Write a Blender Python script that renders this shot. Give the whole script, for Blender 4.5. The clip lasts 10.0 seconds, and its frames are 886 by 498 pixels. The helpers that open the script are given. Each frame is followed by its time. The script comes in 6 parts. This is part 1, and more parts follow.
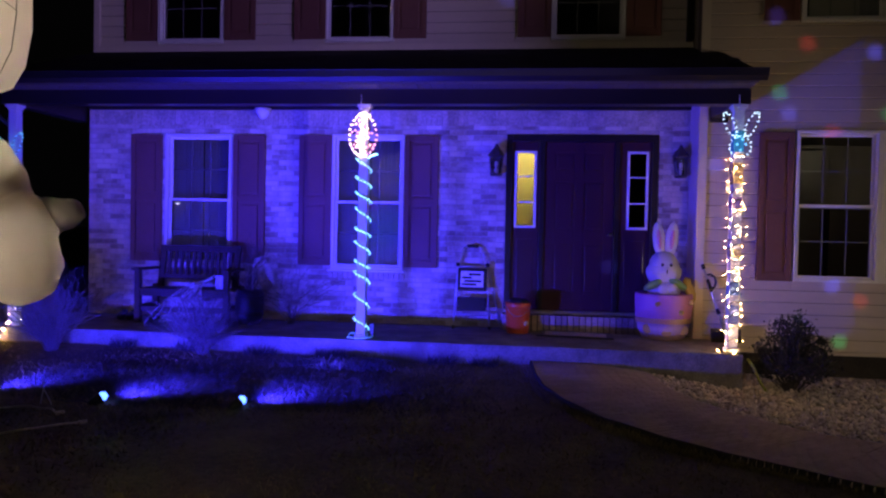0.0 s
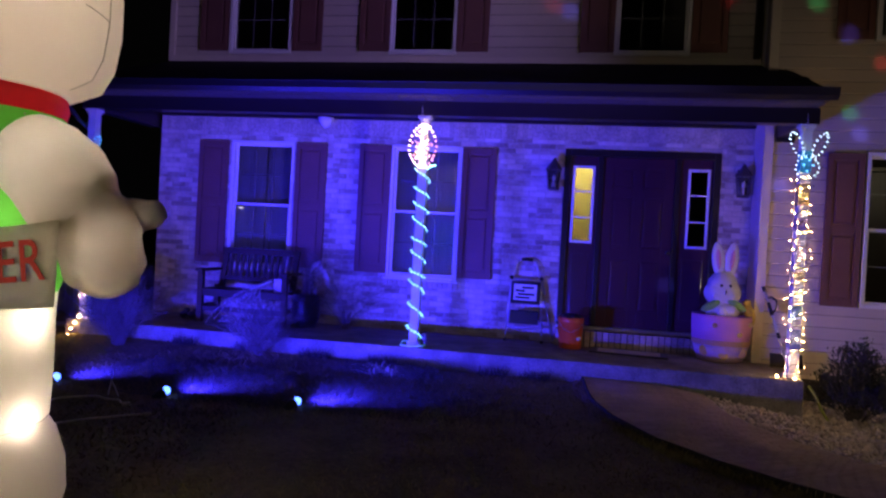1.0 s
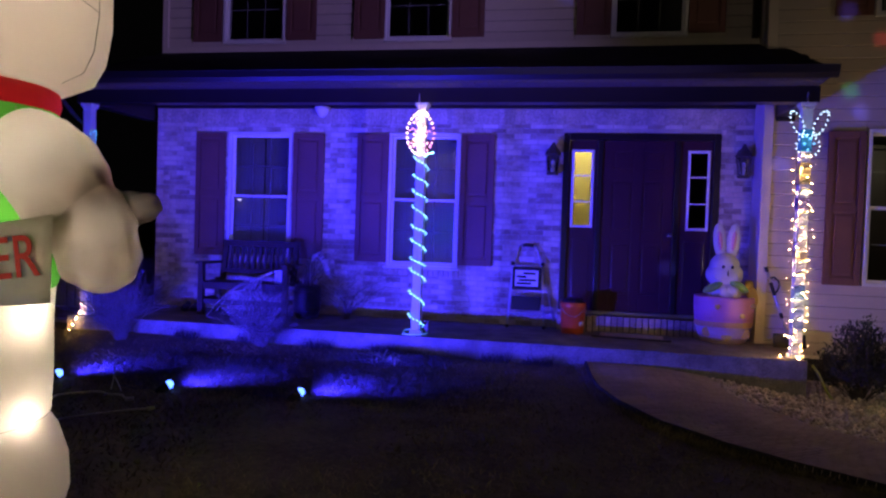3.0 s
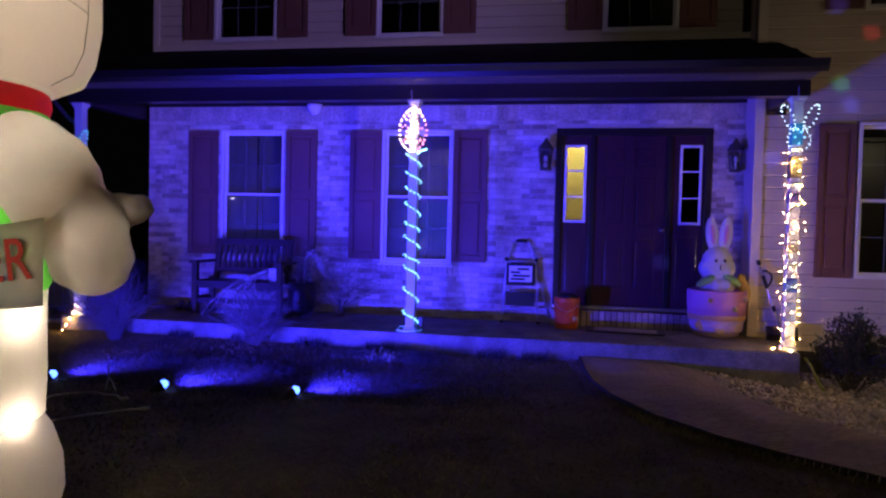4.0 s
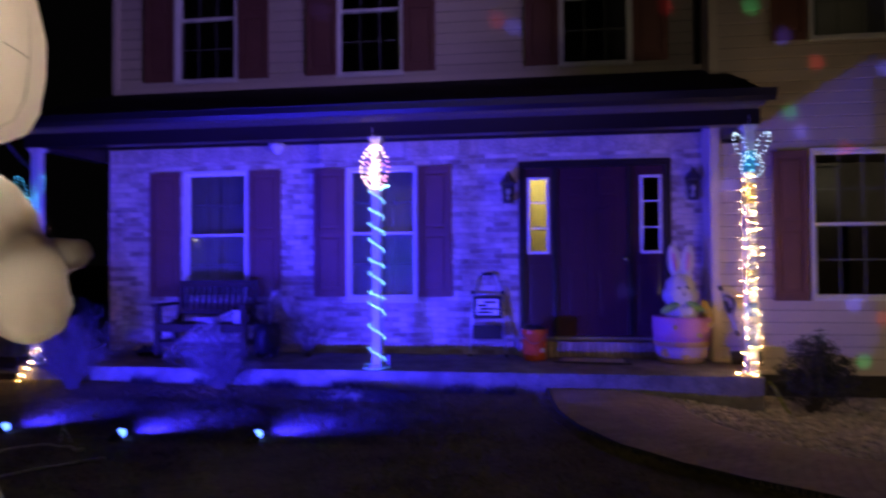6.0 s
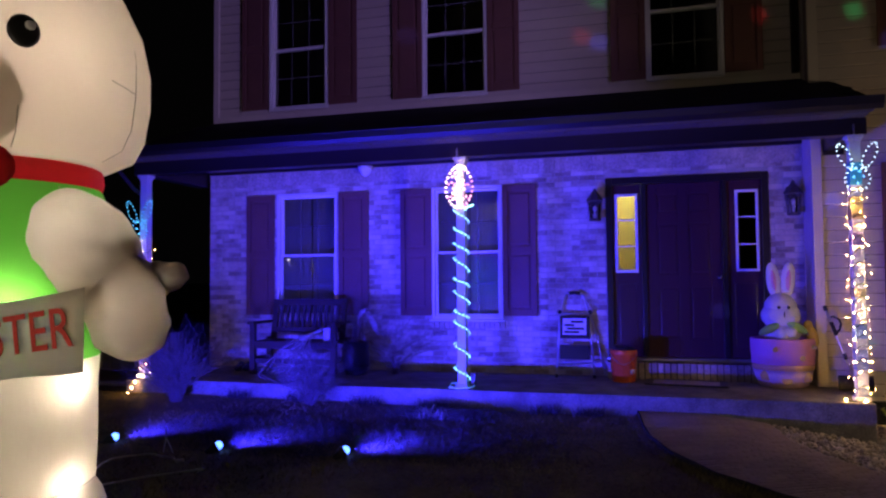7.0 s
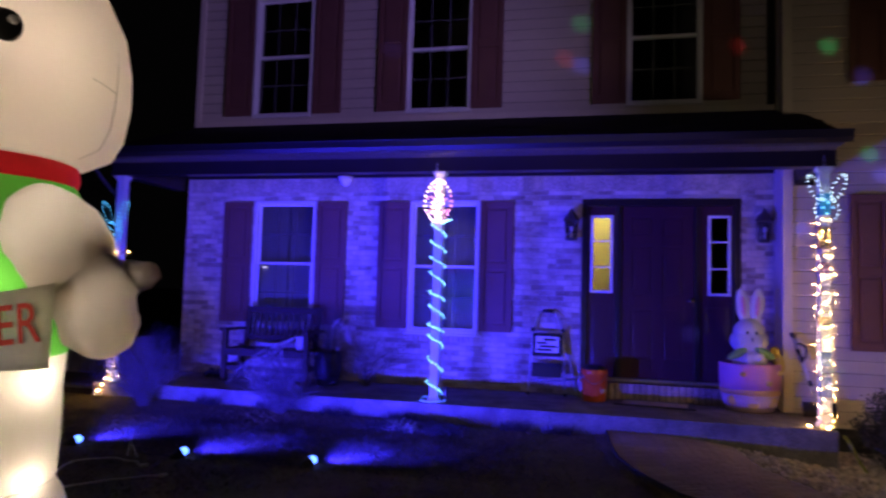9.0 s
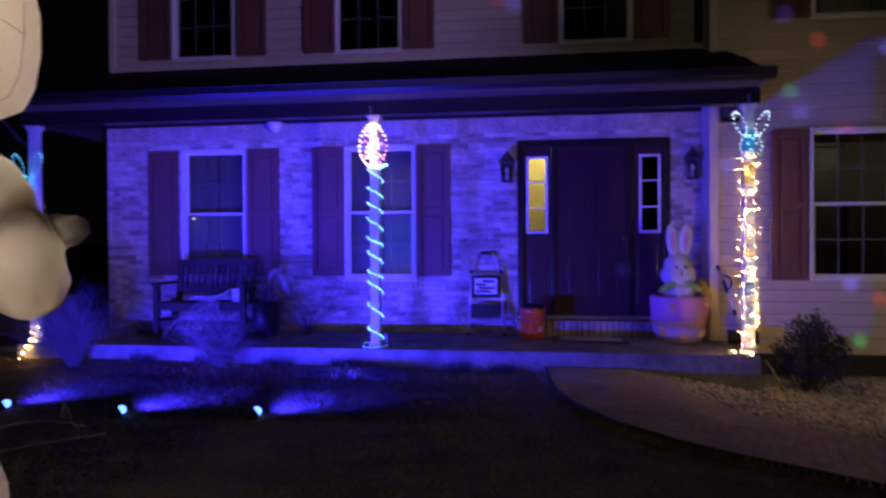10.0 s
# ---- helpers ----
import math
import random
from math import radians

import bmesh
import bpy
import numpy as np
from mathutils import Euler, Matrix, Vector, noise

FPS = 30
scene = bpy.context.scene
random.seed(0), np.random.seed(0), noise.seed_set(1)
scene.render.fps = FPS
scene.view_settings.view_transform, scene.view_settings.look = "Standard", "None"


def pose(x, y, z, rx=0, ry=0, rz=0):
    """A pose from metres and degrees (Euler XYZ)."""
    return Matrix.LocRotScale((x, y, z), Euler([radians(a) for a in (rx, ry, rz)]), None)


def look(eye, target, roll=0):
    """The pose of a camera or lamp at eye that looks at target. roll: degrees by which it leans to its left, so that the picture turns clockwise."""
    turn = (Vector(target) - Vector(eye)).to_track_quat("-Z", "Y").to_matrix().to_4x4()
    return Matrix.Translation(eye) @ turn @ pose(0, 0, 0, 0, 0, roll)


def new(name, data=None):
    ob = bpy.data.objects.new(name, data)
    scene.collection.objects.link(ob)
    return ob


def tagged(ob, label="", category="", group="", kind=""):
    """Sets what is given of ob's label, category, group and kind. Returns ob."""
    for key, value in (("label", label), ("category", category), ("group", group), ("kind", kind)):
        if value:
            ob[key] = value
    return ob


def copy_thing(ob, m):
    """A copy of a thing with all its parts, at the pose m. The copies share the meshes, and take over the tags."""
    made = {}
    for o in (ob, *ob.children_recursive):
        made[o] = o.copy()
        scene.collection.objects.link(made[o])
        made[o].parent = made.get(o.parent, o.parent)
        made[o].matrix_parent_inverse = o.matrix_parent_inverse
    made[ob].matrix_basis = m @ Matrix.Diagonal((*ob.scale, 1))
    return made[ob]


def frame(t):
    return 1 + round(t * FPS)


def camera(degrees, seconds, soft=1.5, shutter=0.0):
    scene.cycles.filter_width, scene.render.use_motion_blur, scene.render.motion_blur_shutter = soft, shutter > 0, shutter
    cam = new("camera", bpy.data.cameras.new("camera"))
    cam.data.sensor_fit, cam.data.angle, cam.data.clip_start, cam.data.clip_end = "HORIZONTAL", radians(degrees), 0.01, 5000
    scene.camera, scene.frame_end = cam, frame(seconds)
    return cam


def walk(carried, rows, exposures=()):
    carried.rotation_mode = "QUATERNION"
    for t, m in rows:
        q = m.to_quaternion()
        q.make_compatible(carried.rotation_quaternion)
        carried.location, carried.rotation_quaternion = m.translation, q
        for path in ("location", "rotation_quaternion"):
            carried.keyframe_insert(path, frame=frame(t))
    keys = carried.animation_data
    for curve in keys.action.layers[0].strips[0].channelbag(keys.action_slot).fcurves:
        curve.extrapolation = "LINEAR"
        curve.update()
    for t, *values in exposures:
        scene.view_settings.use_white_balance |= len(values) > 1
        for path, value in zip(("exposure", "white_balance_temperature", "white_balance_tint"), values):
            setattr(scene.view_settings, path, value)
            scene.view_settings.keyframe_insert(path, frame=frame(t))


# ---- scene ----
cam = camera(65.0, 10.0, soft=2.3, shutter=0.5)
PATH = [
    (0, (5.796, -8.804, 1.492), (5.574, -6.817, 1.443), 1.2),
    (0.1, (5.796, -8.812, 1.493), (5.5762, -6.825, 1.4453), 1.16),
    (0.2, (5.795, -8.821, 1.494), (5.5777, -6.8332, 1.4472), 1.12),
    (0.3, (5.795, -8.829, 1.495), (5.5743, -6.8421, 1.4408), 1.08),
    (0.4, (5.794, -8.838, 1.496), (5.5742, -6.8507, 1.4362), 1.04),
    (0.5, (5.794, -8.846, 1.497), (5.564, -6.86, 1.433), 1.0),
    (0.6, (5.788, -8.85, 1.495), (5.5529, -6.8648, 1.4323), 1.44),
    (0.7, (5.782, -8.854, 1.494), (5.526, -6.8712, 1.4361), 1.88),
    (0.8, (5.775, -8.858, 1.492), (5.4697, -6.882, 1.4475), 2.32),
    (0.9, (5.769, -8.862, 1.491), (5.4165, -6.8937, 1.4538), 2.76),
    (1, (5.763, -8.866, 1.489), (5.394, -6.9, 1.467), 3.2),
    (1.1, (5.759, -8.869, 1.489), (5.3834, -6.9044, 1.4782), 3.16),
    (1.2, (5.755, -8.872, 1.489), (5.3657, -6.9099, 1.4834), 3.12),
    (1.3, (5.752, -8.874, 1.488), (5.3336, -6.9186, 1.4879), 3.08),
    (1.4, (5.748, -8.877, 1.488), (5.308, -6.9262, 1.4912), 3.04),
    (1.5, (5.744, -8.88, 1.488), (5.277, -6.935, 1.498), 3.0),
    (1.6, (5.748, -8.878, 1.489), (5.2682, -6.9364, 1.5108), 3.0),
    (1.7, (5.751, -8.876, 1.491), (5.2736, -6.9341, 1.5201), 3.0),
    (1.8, (5.755, -8.874, 1.492), (5.2982, -6.9272, 1.5287), 3.0),
    (1.9, (5.758, -8.872, 1.494), (5.3103, -6.9232, 1.5319), 3.0),
    (2, (5.762, -8.87, 1.495), (5.327, -6.918, 1.532), 3.0),
    (2.1, (5.763, -8.866, 1.495), (5.3469, -6.9105, 1.5302), 2.88),
    (2.2, (5.764, -8.863, 1.495), (5.3584, -6.9047, 1.5278), 2.76),
    (2.3, (5.766, -8.859, 1.496), (5.3667, -6.8996, 1.522), 2.64),
    (2.4, (5.767, -8.856, 1.496), (5.3735, -6.8947, 1.5145), 2.52),
    (2.5, (5.768, -8.852, 1.496), (5.377, -6.891, 1.501), 2.4),
    (2.6, (5.767, -8.849, 1.493), (5.3825, -6.8861, 1.4845), 2.3),
    (2.7, (5.766, -8.846, 1.49), (5.3829, -6.8827, 1.4682), 2.2),
    (2.8, (5.764, -8.842, 1.488), (5.3896, -6.8781, 1.4554), 2.1),
    (2.9, (5.763, -8.839, 1.485), (5.3931, -6.8742, 1.4409), 2.0),
    (3, (5.762, -8.836, 1.482), (5.393, -6.872, 1.426), 1.9),
    (3.1, (5.763, -8.837, 1.483), (5.399, -6.8714, 1.4195), 1.84),
    (3.2, (5.765, -8.838, 1.485), (5.403, -6.872, 1.4127), 1.78),
    (4.3, (5.779, -8.847, 1.499), (5.4319, -6.8787, 1.4353), 1.12),
    (4.4, (5.781, -8.848, 1.501), (5.4373, -6.8787, 1.441), 1.06),
    (4.5, (5.782, -8.849, 1.502), (5.442, -6.879, 1.449), 1.0),
    (4.6, (5.784, -8.851, 1.502), (5.4484, -6.8797, 1.453), 0.94),
    (4.7, (5.786, -8.853, 1.502), (5.451, -6.8813, 1.4593), 0.88),
    (4.8, (5.787, -8.854, 1.503), (5.4553, -6.8825, 1.464), 0.82),
    (4.9, (5.789, -8.856, 1.503), (5.4627, -6.8833, 1.4705), 0.76),
    (5, (5.791, -8.858, 1.503), (5.471, -6.883, 1.478), 0.7),
    (5.1, (5.798, -8.853, 1.502), (5.4809, -6.8784, 1.4811), 0.62),
    (5.2, (5.805, -8.848, 1.501), (5.4981, -6.8717, 1.4871), 0.54),
    (5.3, (5.811, -8.843, 1.501), (5.5315, -6.8627, 1.4919), 0.46),
    (5.4, (5.818, -8.838, 1.5), (5.5583, -6.855, 1.4949), 0.38),
    (5.5, (5.825, -8.833, 1.499), (5.593, -6.847, 1.496), 0.3),
    (5.6, (5.834, -8.83, 1.498), (5.6283, -6.8411, 1.4997), 0.16),
    (5.7, (5.844, -8.828, 1.497), (5.6471, -6.8375, 1.4986), 0.02),
    (5.8, (5.853, -8.825, 1.496), (5.6566, -6.8349, 1.5053), -0.12),
    (5.9, (5.863, -8.823, 1.495), (5.6388, -6.8353, 1.5146), -0.26),
    (6, (5.872, -8.82, 1.494), (5.592, -6.84, 1.527), -0.4),
    (6.1, (5.867, -8.822, 1.497), (5.5113, -6.855, 1.5466), -0.4),
    (6.2, (5.862, -8.825, 1.501), (5.434, -6.872, 1.557), -0.4),
    (6.35, (5.871, -8.825, 1.502), (5.3819, -6.887, 1.5665), -0.41),
    (6.6, (5.887, -8.825, 1.504), (5.3654, -6.8961, 1.5799), -0.44),
    (7.3, (5.931, -8.826, 1.509), (5.402, -6.9, 1.61), -0.5),
    (7.4, (5.932, -8.827, 1.51), (5.4122, -6.898, 1.6168), -0.25),
    (7.5, (5.932, -8.827, 1.511), (5.425, -6.895, 1.621), 0.0),
    (7.6, (5.933, -8.832, 1.51), (5.4394, -6.8969, 1.6244), 0.24),
    (7.7, (5.933, -8.837, 1.509), (5.4652, -6.8959, 1.6301), 0.48),
    (7.8, (5.934, -8.841, 1.508), (5.491, -6.895, 1.6328), 0.72),
    (7.9, (5.934, -8.846, 1.507), (5.5088, -6.8962, 1.6356), 0.96),
    (8, (5.935, -8.851, 1.506), (5.526, -6.898, 1.636), 1.2),
    (8.1, (5.933, -8.853, 1.506), (5.548, -6.8945, 1.6374), 1.2),
    (8.2, (5.931, -8.854, 1.506), (5.5564, -6.8941, 1.6375), 1.2),
    (8.3, (5.93, -8.856, 1.505), (5.5665, -6.8935, 1.6377), 1.2),
    (8.4, (5.928, -8.857, 1.505), (5.5685, -6.8943, 1.636), 1.2),
    (8.5, (5.926, -8.859, 1.505), (5.573, -6.895, 1.635), 1.2),
    (8.6, (5.929, -8.858, 1.502), (5.5764, -6.8932, 1.6309), 1.3),
    (8.7, (5.932, -8.856, 1.499), (5.5727, -6.8929, 1.6255), 1.4),
    (8.8, (5.936, -8.855, 1.496), (5.5608, -6.8943, 1.6229), 1.5),
    (8.9, (5.939, -8.853, 1.493), (5.536, -6.8987, 1.6231), 1.6),
    (9, (5.942, -8.852, 1.49), (5.474, -6.912, 1.62), 1.7),
    (9.1, (5.938, -8.849, 1.488), (5.4528, -6.9134, 1.6204), 1.62),
    (9.2, (5.933, -8.846, 1.486), (5.4602, -6.9078, 1.6211), 1.54),
    (9.3, (5.929, -8.844, 1.485), (5.4629, -6.903, 1.6152), 1.46),
    (9.4, (5.924, -8.841, 1.483), (5.464, -6.8981, 1.6012), 1.38),
    (9.5, (5.92, -8.838, 1.481), (5.463, -6.894, 1.588), 1.3),
    (9.6, (5.913, -8.835, 1.481), (5.4714, -6.8859, 1.5538), 0.98),
    (9.7, (5.906, -8.832, 1.481), (5.479, -6.8792, 1.5317), 0.66),
    (9.8, (5.899, -8.83, 1.482), (5.4991, -6.8701, 1.5064), 0.34),
    (9.9, (5.892, -8.827, 1.482), (5.5287, -6.8601, 1.4843), 0.02),
    (9.96, (5.888, -8.825, 1.482), (5.5925, -6.8472, 1.4659), -0.17),
    (10, (5.885, -8.824, 1.482), (5.606, -6.844, 1.458), -0.3),
]
walk(cam, [(t, look(eye, target, roll)) for t, eye, target, roll in PATH])

# ---- world, lights, exposure ----
scene.view_settings.exposure = 0.0
world = bpy.data.worlds.new("night")
scene.world = world
world.use_nodes = True
world.node_tree.nodes["Background"].inputs[0].default_value = (0.5, 0.45, 0.5, 1)
world.node_tree.nodes["Background"].inputs[1].default_value = 0.0015


def lamp(kind, name, where, target, power, color, size=0.05, cone=60, blend=0.5):
    data = bpy.data.lights.new(name, kind)
    data.energy, data.color = power, color
    if kind == "AREA":
        data.size = size
    else:
        data.shadow_soft_size = size
    if kind == "SPOT":
        data.spot_size, data.spot_blend = radians(cone), blend
    ob = new(name, data)
    ob.matrix_world = look(where, target)
    return ob


def ground_z(x, y):
    """Height of the lawn: it falls towards the drive side and is banked up against the slab."""
    s = min(max((x - 6.4) / 2.0, 0), 1)
    bank = (0.035 + 0.035 * min(max((4.5 - x) / 2.5, 0), 1)) * min(max((y + 2.0) / 0.4, 0), 1) * (1 - s)
    return 0.055 - 0.175 * s * s * (3 - 2 * s) + bank


BLUE = (0.034, 0.023, 1.0)
FLOODS = [(1.33, -3.49), (2.45, -3.57), (3.58, -3.48)]
for (fx, fy), reach in zip(FLOODS, (0.6, 1.4, 2.3)):
    lamp("SPOT", "flood_light", (fx + 0.05, fy + 0.06, ground_z(fx, fy) + 0.085), (fx + reach, 0, 1.9), 830, BLUE, 0.03, 114, 0.9)
# unseen warm lamp added at the right to brighten wing and gravel
lamp("SPOT", "side_fill_light", (12.4, -5.4, 0.7), (7.9, -0.4, 1.5), 140, (1.0, 0.76, 0.60), 0.3, 62, 1.0)
# unseen warm lamp added behind the viewer to light bear, banner and lawn
lamp("POINT", "rear_fill_light", (3.4, -9.6, 1.0), (3, -6, 1.5), 80, (1.0, 0.82, 0.62), 0.35)

# party projector on the lawn: narrow coloured beams on the siding
PROJECTOR = (11.5, -9.5, 0.3)
RED, GREEN, INDIGO = (1, 0.06, 0.08), (0.05, 1, 0.3), (0.1, 0.1, 1)
BEAMS = [(9.0, -0.42, 3.72, RED), (9.72, -0.42, 3.62, INDIGO), (8.71, -0.42, 3.16, GREEN), (8.82, -0.42, 2.93, INDIGO), (9.9, -0.42, 2.93, GREEN),
         (9.3, -0.42, 2.72, RED), (8.02, -0.42, 2.32, INDIGO), (9.66, -0.42, 0.8, RED), (9.35, -0.42, 0.96, INDIGO), (8.62, -0.42, 4.05, INDIGO),
         (9.95, -0.42, 2.45, INDIGO), (9.45, -0.42, 0.33, GREEN), (5.35, 0, 4.55, RED), (5.56, 0, 4.45, INDIGO), (7.4, 0, 4.6, RED), (8.3, -0.42, 4.4, GREEN), (5.55, 0, 5.0, GREEN),
         (3.0, 0, 4.8, INDIGO), (8.35, -0.42, 0.75, GREEN), (6.9, 0, 1.1, INDIGO)]
# wide violet fill, added to tint the upper siding; not one of the beams
lamp("SPOT", "violet_fill", PROJECTOR, (1.6, 0, 4.9), 2000, (0.37, 0.25, 1.0), 0.05, 35, 1.0)
for bx, by, bz, tint in BEAMS:
    lamp("SPOT", "projector_beam", PROJECTOR, (bx, by, bz), 2500 if tint is INDIGO else 850, tint, 0.03, 1.3, 1.0)

# ---- materials ----


def mat(name, color, rough=0.6, metal=0.0, var=0.25, scale=6.0, fine=60.0, bump=0.15, spread=0.0, island=False, dirt=None, coat=0.0, stretch=(1, 1, 1)):
    """Colour that varies by a broad and a fine noise, with a bump of the fine one; spread varies it piece by piece."""
    m = bpy.data.materials.new(name)
    m.use_nodes = True
    nt = m.node_tree
    n, l = nt.nodes, nt.links
    bsdf = n["Principled BSDF"]
    bsdf.inputs["Roughness"].default_value, bsdf.inputs["Metallic"].default_value = rough, metal
    bsdf.inputs["Coat Weight"].default_value = coat
    geo = n.new("ShaderNodeNewGeometry")
    mapping = n.new("ShaderNodeMapping")
    mapping.inputs["Scale"].default_value = stretch
    l.new(geo.outputs["Position"], mapping.inputs[0])
    broad, small = n.new("ShaderNodeTexNoise"), n.new("ShaderNodeTexNoise")
    broad.inputs["Scale"].default_value, small.inputs["Scale"].default_value = scale, fine
    broad.inputs["Detail"].default_value, small.inputs["Detail"].default_value = 4, 3
    for tex in (broad, small):
        l.new(mapping.outputs[0], tex.inputs["Vector"])
    add = n.new("ShaderNodeMath")
    add.operation = "ADD"
    l.new(broad.outputs["Fac"], add.inputs[0])
    l.new(small.outputs["Fac"], add.inputs[1])
    gain = n.new("ShaderNodeMapRange")
    gain.inputs["From Min"].default_value, gain.inputs["From Max"].default_value = 0.6, 1.4
    gain.inputs["To Min"].default_value, gain.inputs["To Max"].default_value = 1 - var, 1 + var
    l.new(add.outputs[0], gain.inputs["Value"])
    scaled = n.new("ShaderNodeVectorMath")
    scaled.operation = "SCALE"
    scaled.inputs[0].default_value = color
    out = gain.outputs[0]
    if spread:
        if island:
            pick = n.new("ShaderNodeNewGeometry").outputs["Random Per Island"]
        else:
            pick = n.new("ShaderNodeObjectInfo").outputs["Random"]
        per = n.new("ShaderNodeMapRange")
        per.inputs["To Min"].default_value, per.inputs["To Max"].default_value = 1 - spread, 1 + spread
        l.new(pick, per.inputs["Value"])
        times = n.new("ShaderNodeMath")
        times.operation = "MULTIPLY"
        l.new(out, times.inputs[0])
        l.new(per.outputs[0], times.inputs[1])
        out = times.outputs[0]
    l.new(out, scaled.inputs["Scale"])
    color_out = scaled.outputs[0]
    if dirt:
        stain = n.new("ShaderNodeTexNoise")
        stain.inputs["Scale"].default_value, stain.inputs["Detail"].default_value = scale * 0.4, 6
        l.new(mapping.outputs[0], stain.inputs["Vector"])
        edge = n.new("ShaderNodeMapRange")
        edge.inputs["From Min"].default_value, edge.inputs["From Max"].default_value = 0.5, 0.68
        edge.inputs["To Max"].default_value = 0.75
        l.new(stain.outputs["Fac"], edge.inputs["Value"])
        mix = n.new("ShaderNodeMix")
        mix.data_type = "RGBA"
        l.new(edge.outputs[0], mix.inputs["Factor"])
        l.new(color_out, mix.inputs["A"])
        mix.inputs["B"].default_value = (*dirt, 1)
        color_out = mix.outputs["Result"]
    l.new(color_out, bsdf.inputs["Base Color"])
    if bump:
        b = n.new("ShaderNodeBump")
        b.inputs["Strength"].default_value, b.inputs["Distance"].default_value = bump, 0.01
        l.new(small.outputs["Fac"], b.inputs["Height"])
        l.new(b.outputs[0], bsdf.inputs["Normal"])
    return m


def glow(name, color, strength):
    m = bpy.data.materials.new(name)
    m.use_nodes = True
    b = m.node_tree.nodes["Principled BSDF"]
    b.inputs["Base Color"].default_value = (0.8, 0.8, 0.8, 1)
    b.inputs["Emission Color"].default_value, b.inputs["Emission Strength"].default_value = (*color, 1), strength
    return m


def fabric(name, color, through_share=0.6):
    """Thin nylon: part of the light inside comes through."""
    m = bpy.data.materials.new(name)
    m.use_nodes = True
    nt = m.node_tree
    n, l = nt.nodes, nt.links
    bsdf = n["Principled BSDF"]
    bsdf.inputs["Base Color"].default_value, bsdf.inputs["Roughness"].default_value = (*color, 1), 0.55
    tr = n.new("ShaderNodeBsdfTranslucent")
    tr.inputs["Color"].default_value = (*color, 1)
    mix = n.new("ShaderNodeMixShader")
    mix.inputs[0].default_value = through_share
    weave = n.new("ShaderNodeTexNoise")
    weave.inputs["Scale"].default_value, weave.inputs["Detail"].default_value = 9, 4
    b = n.new("ShaderNodeBump")
    b.inputs["Strength"].default_value, b.inputs["Distance"].default_value = 0.35, 0.03
    l.new(weave.outputs["Fac"], b.inputs["Height"])
    l.new(b.outputs[0], bsdf.inputs["Normal"])
    l.new(bsdf.outputs[0], mix.inputs[1])
    l.new(tr.outputs[0], mix.inputs[2])
    l.new(mix.outputs[0], n["Material Output"].inputs["Surface"])
    return m


def glass_mat(name):
    m = bpy.data.materials.new(name)
    m.use_nodes = True
    nt = m.node_tree
    n, l = nt.nodes, nt.links
    clear, gloss, mix, fres = n.new("ShaderNodeBsdfTransparent"), n.new("ShaderNodeBsdfGlossy"), n.new("ShaderNodeMixShader"), n.new("ShaderNodeFresnel")
    clear.inputs["Color"].default_value = (0.82, 0.86, 0.86, 1)
    gloss.inputs["Roughness"].default_value = 0.02
    fres.inputs["IOR"].default_value = 1.6
    l.new(fres.outputs[0], mix.inputs[0])
    l.new(clear.outputs[0], mix.inputs[1])
    l.new(gloss.outputs[0], mix.inputs[2])
    l.new(mix.outputs[0], n["Material Output"].inputs["Surface"])
    return m


def brick_mat(name, island):
    """Tan brick with a worn whitewash: whole bricks and ragged patches paler than the rest."""
    m = mat(name, (0.39, 0.315, 0.265), 0.85, var=0.35, scale=3.2, fine=40, bump=0.5, spread=0.32, island=island)
    nt = m.node_tree
    n, l = nt.nodes, nt.links
    bsdf = n["Principled BSDF"]
    under = bsdf.inputs["Base Color"].links[0].from_socket
    geo = n.new("ShaderNodeNewGeometry")
    stretch = n.new("ShaderNodeMapping")
    stretch.inputs["Scale"].default_value = (0.8, 1, 1.1)
    l.new(geo.outputs["Position"], stretch.inputs[0])
    wash = n.new("ShaderNodeTexNoise")
    wash.inputs["Scale"].default_value, wash.inputs["Detail"].default_value, wash.inputs["Roughness"].default_value = 3.4, 5, 0.62
    l.new(stretch.outputs[0], wash.inputs["Vector"])
    pick = geo.outputs["Random Per Island"] if island else n.new("ShaderNodeObjectInfo").outputs["Random"]
    share = n.new("ShaderNodeMath")
    share.operation = "MULTIPLY_ADD"
    share.inputs[1].default_value = 0.20
    l.new(pick, share.inputs[0])
    l.new(wash.outputs["Fac"], share.inputs[2])
    edge = n.new("ShaderNodeMapRange")
    edge.inputs["From Min"].default_value, edge.inputs["From Max"].default_value = 0.50, 0.76
    l.new(share.outputs[0], edge.inputs["Value"])
    mix = n.new("ShaderNodeMix")
    mix.data_type = "RGBA"
    mix.inputs["B"].default_value = (0.70, 0.64, 0.58, 1)
    l.new(edge.outputs[0], mix.inputs["Factor"])
    l.new(under, mix.inputs["A"])
    l.new(mix.outputs["Result"], bsdf.inputs["Base Color"])
    return m


BRICK_PIECE = brick_mat("brick_face", False)
BRICK_REST = brick_mat("brick_face_joined", True)
STEP_BRICK = mat("soiled_step_brick", (0.32, 0.26, 0.20), 0.9, var=0.4, scale=6, fine=40, bump=0.5, spread=0.3)
MORTAR = mat("mortar", (0.46, 0.42, 0.38), 0.95, fine=90, bump=0.4)
SIDING = mat("vinyl_siding", (0.60, 0.52, 0.43), 0.5, var=0.08, scale=1.5, fine=30, bump=0.05, spread=0.04, stretch=(0.3, 3, 3))
# darker backing, shows as thin lines between the siding boards
SIDING_BACKING = mat("dark_siding_backing", (0.27, 0.23, 0.19), 0.8, var=0.2, bump=0.05)
BRICK_SOLDIER = mat("soldier_brick_face", (0.48, 0.41, 0.36), 0.85, var=0.45, scale=3.2, fine=40, bump=0.5, spread=0.12, island=True)
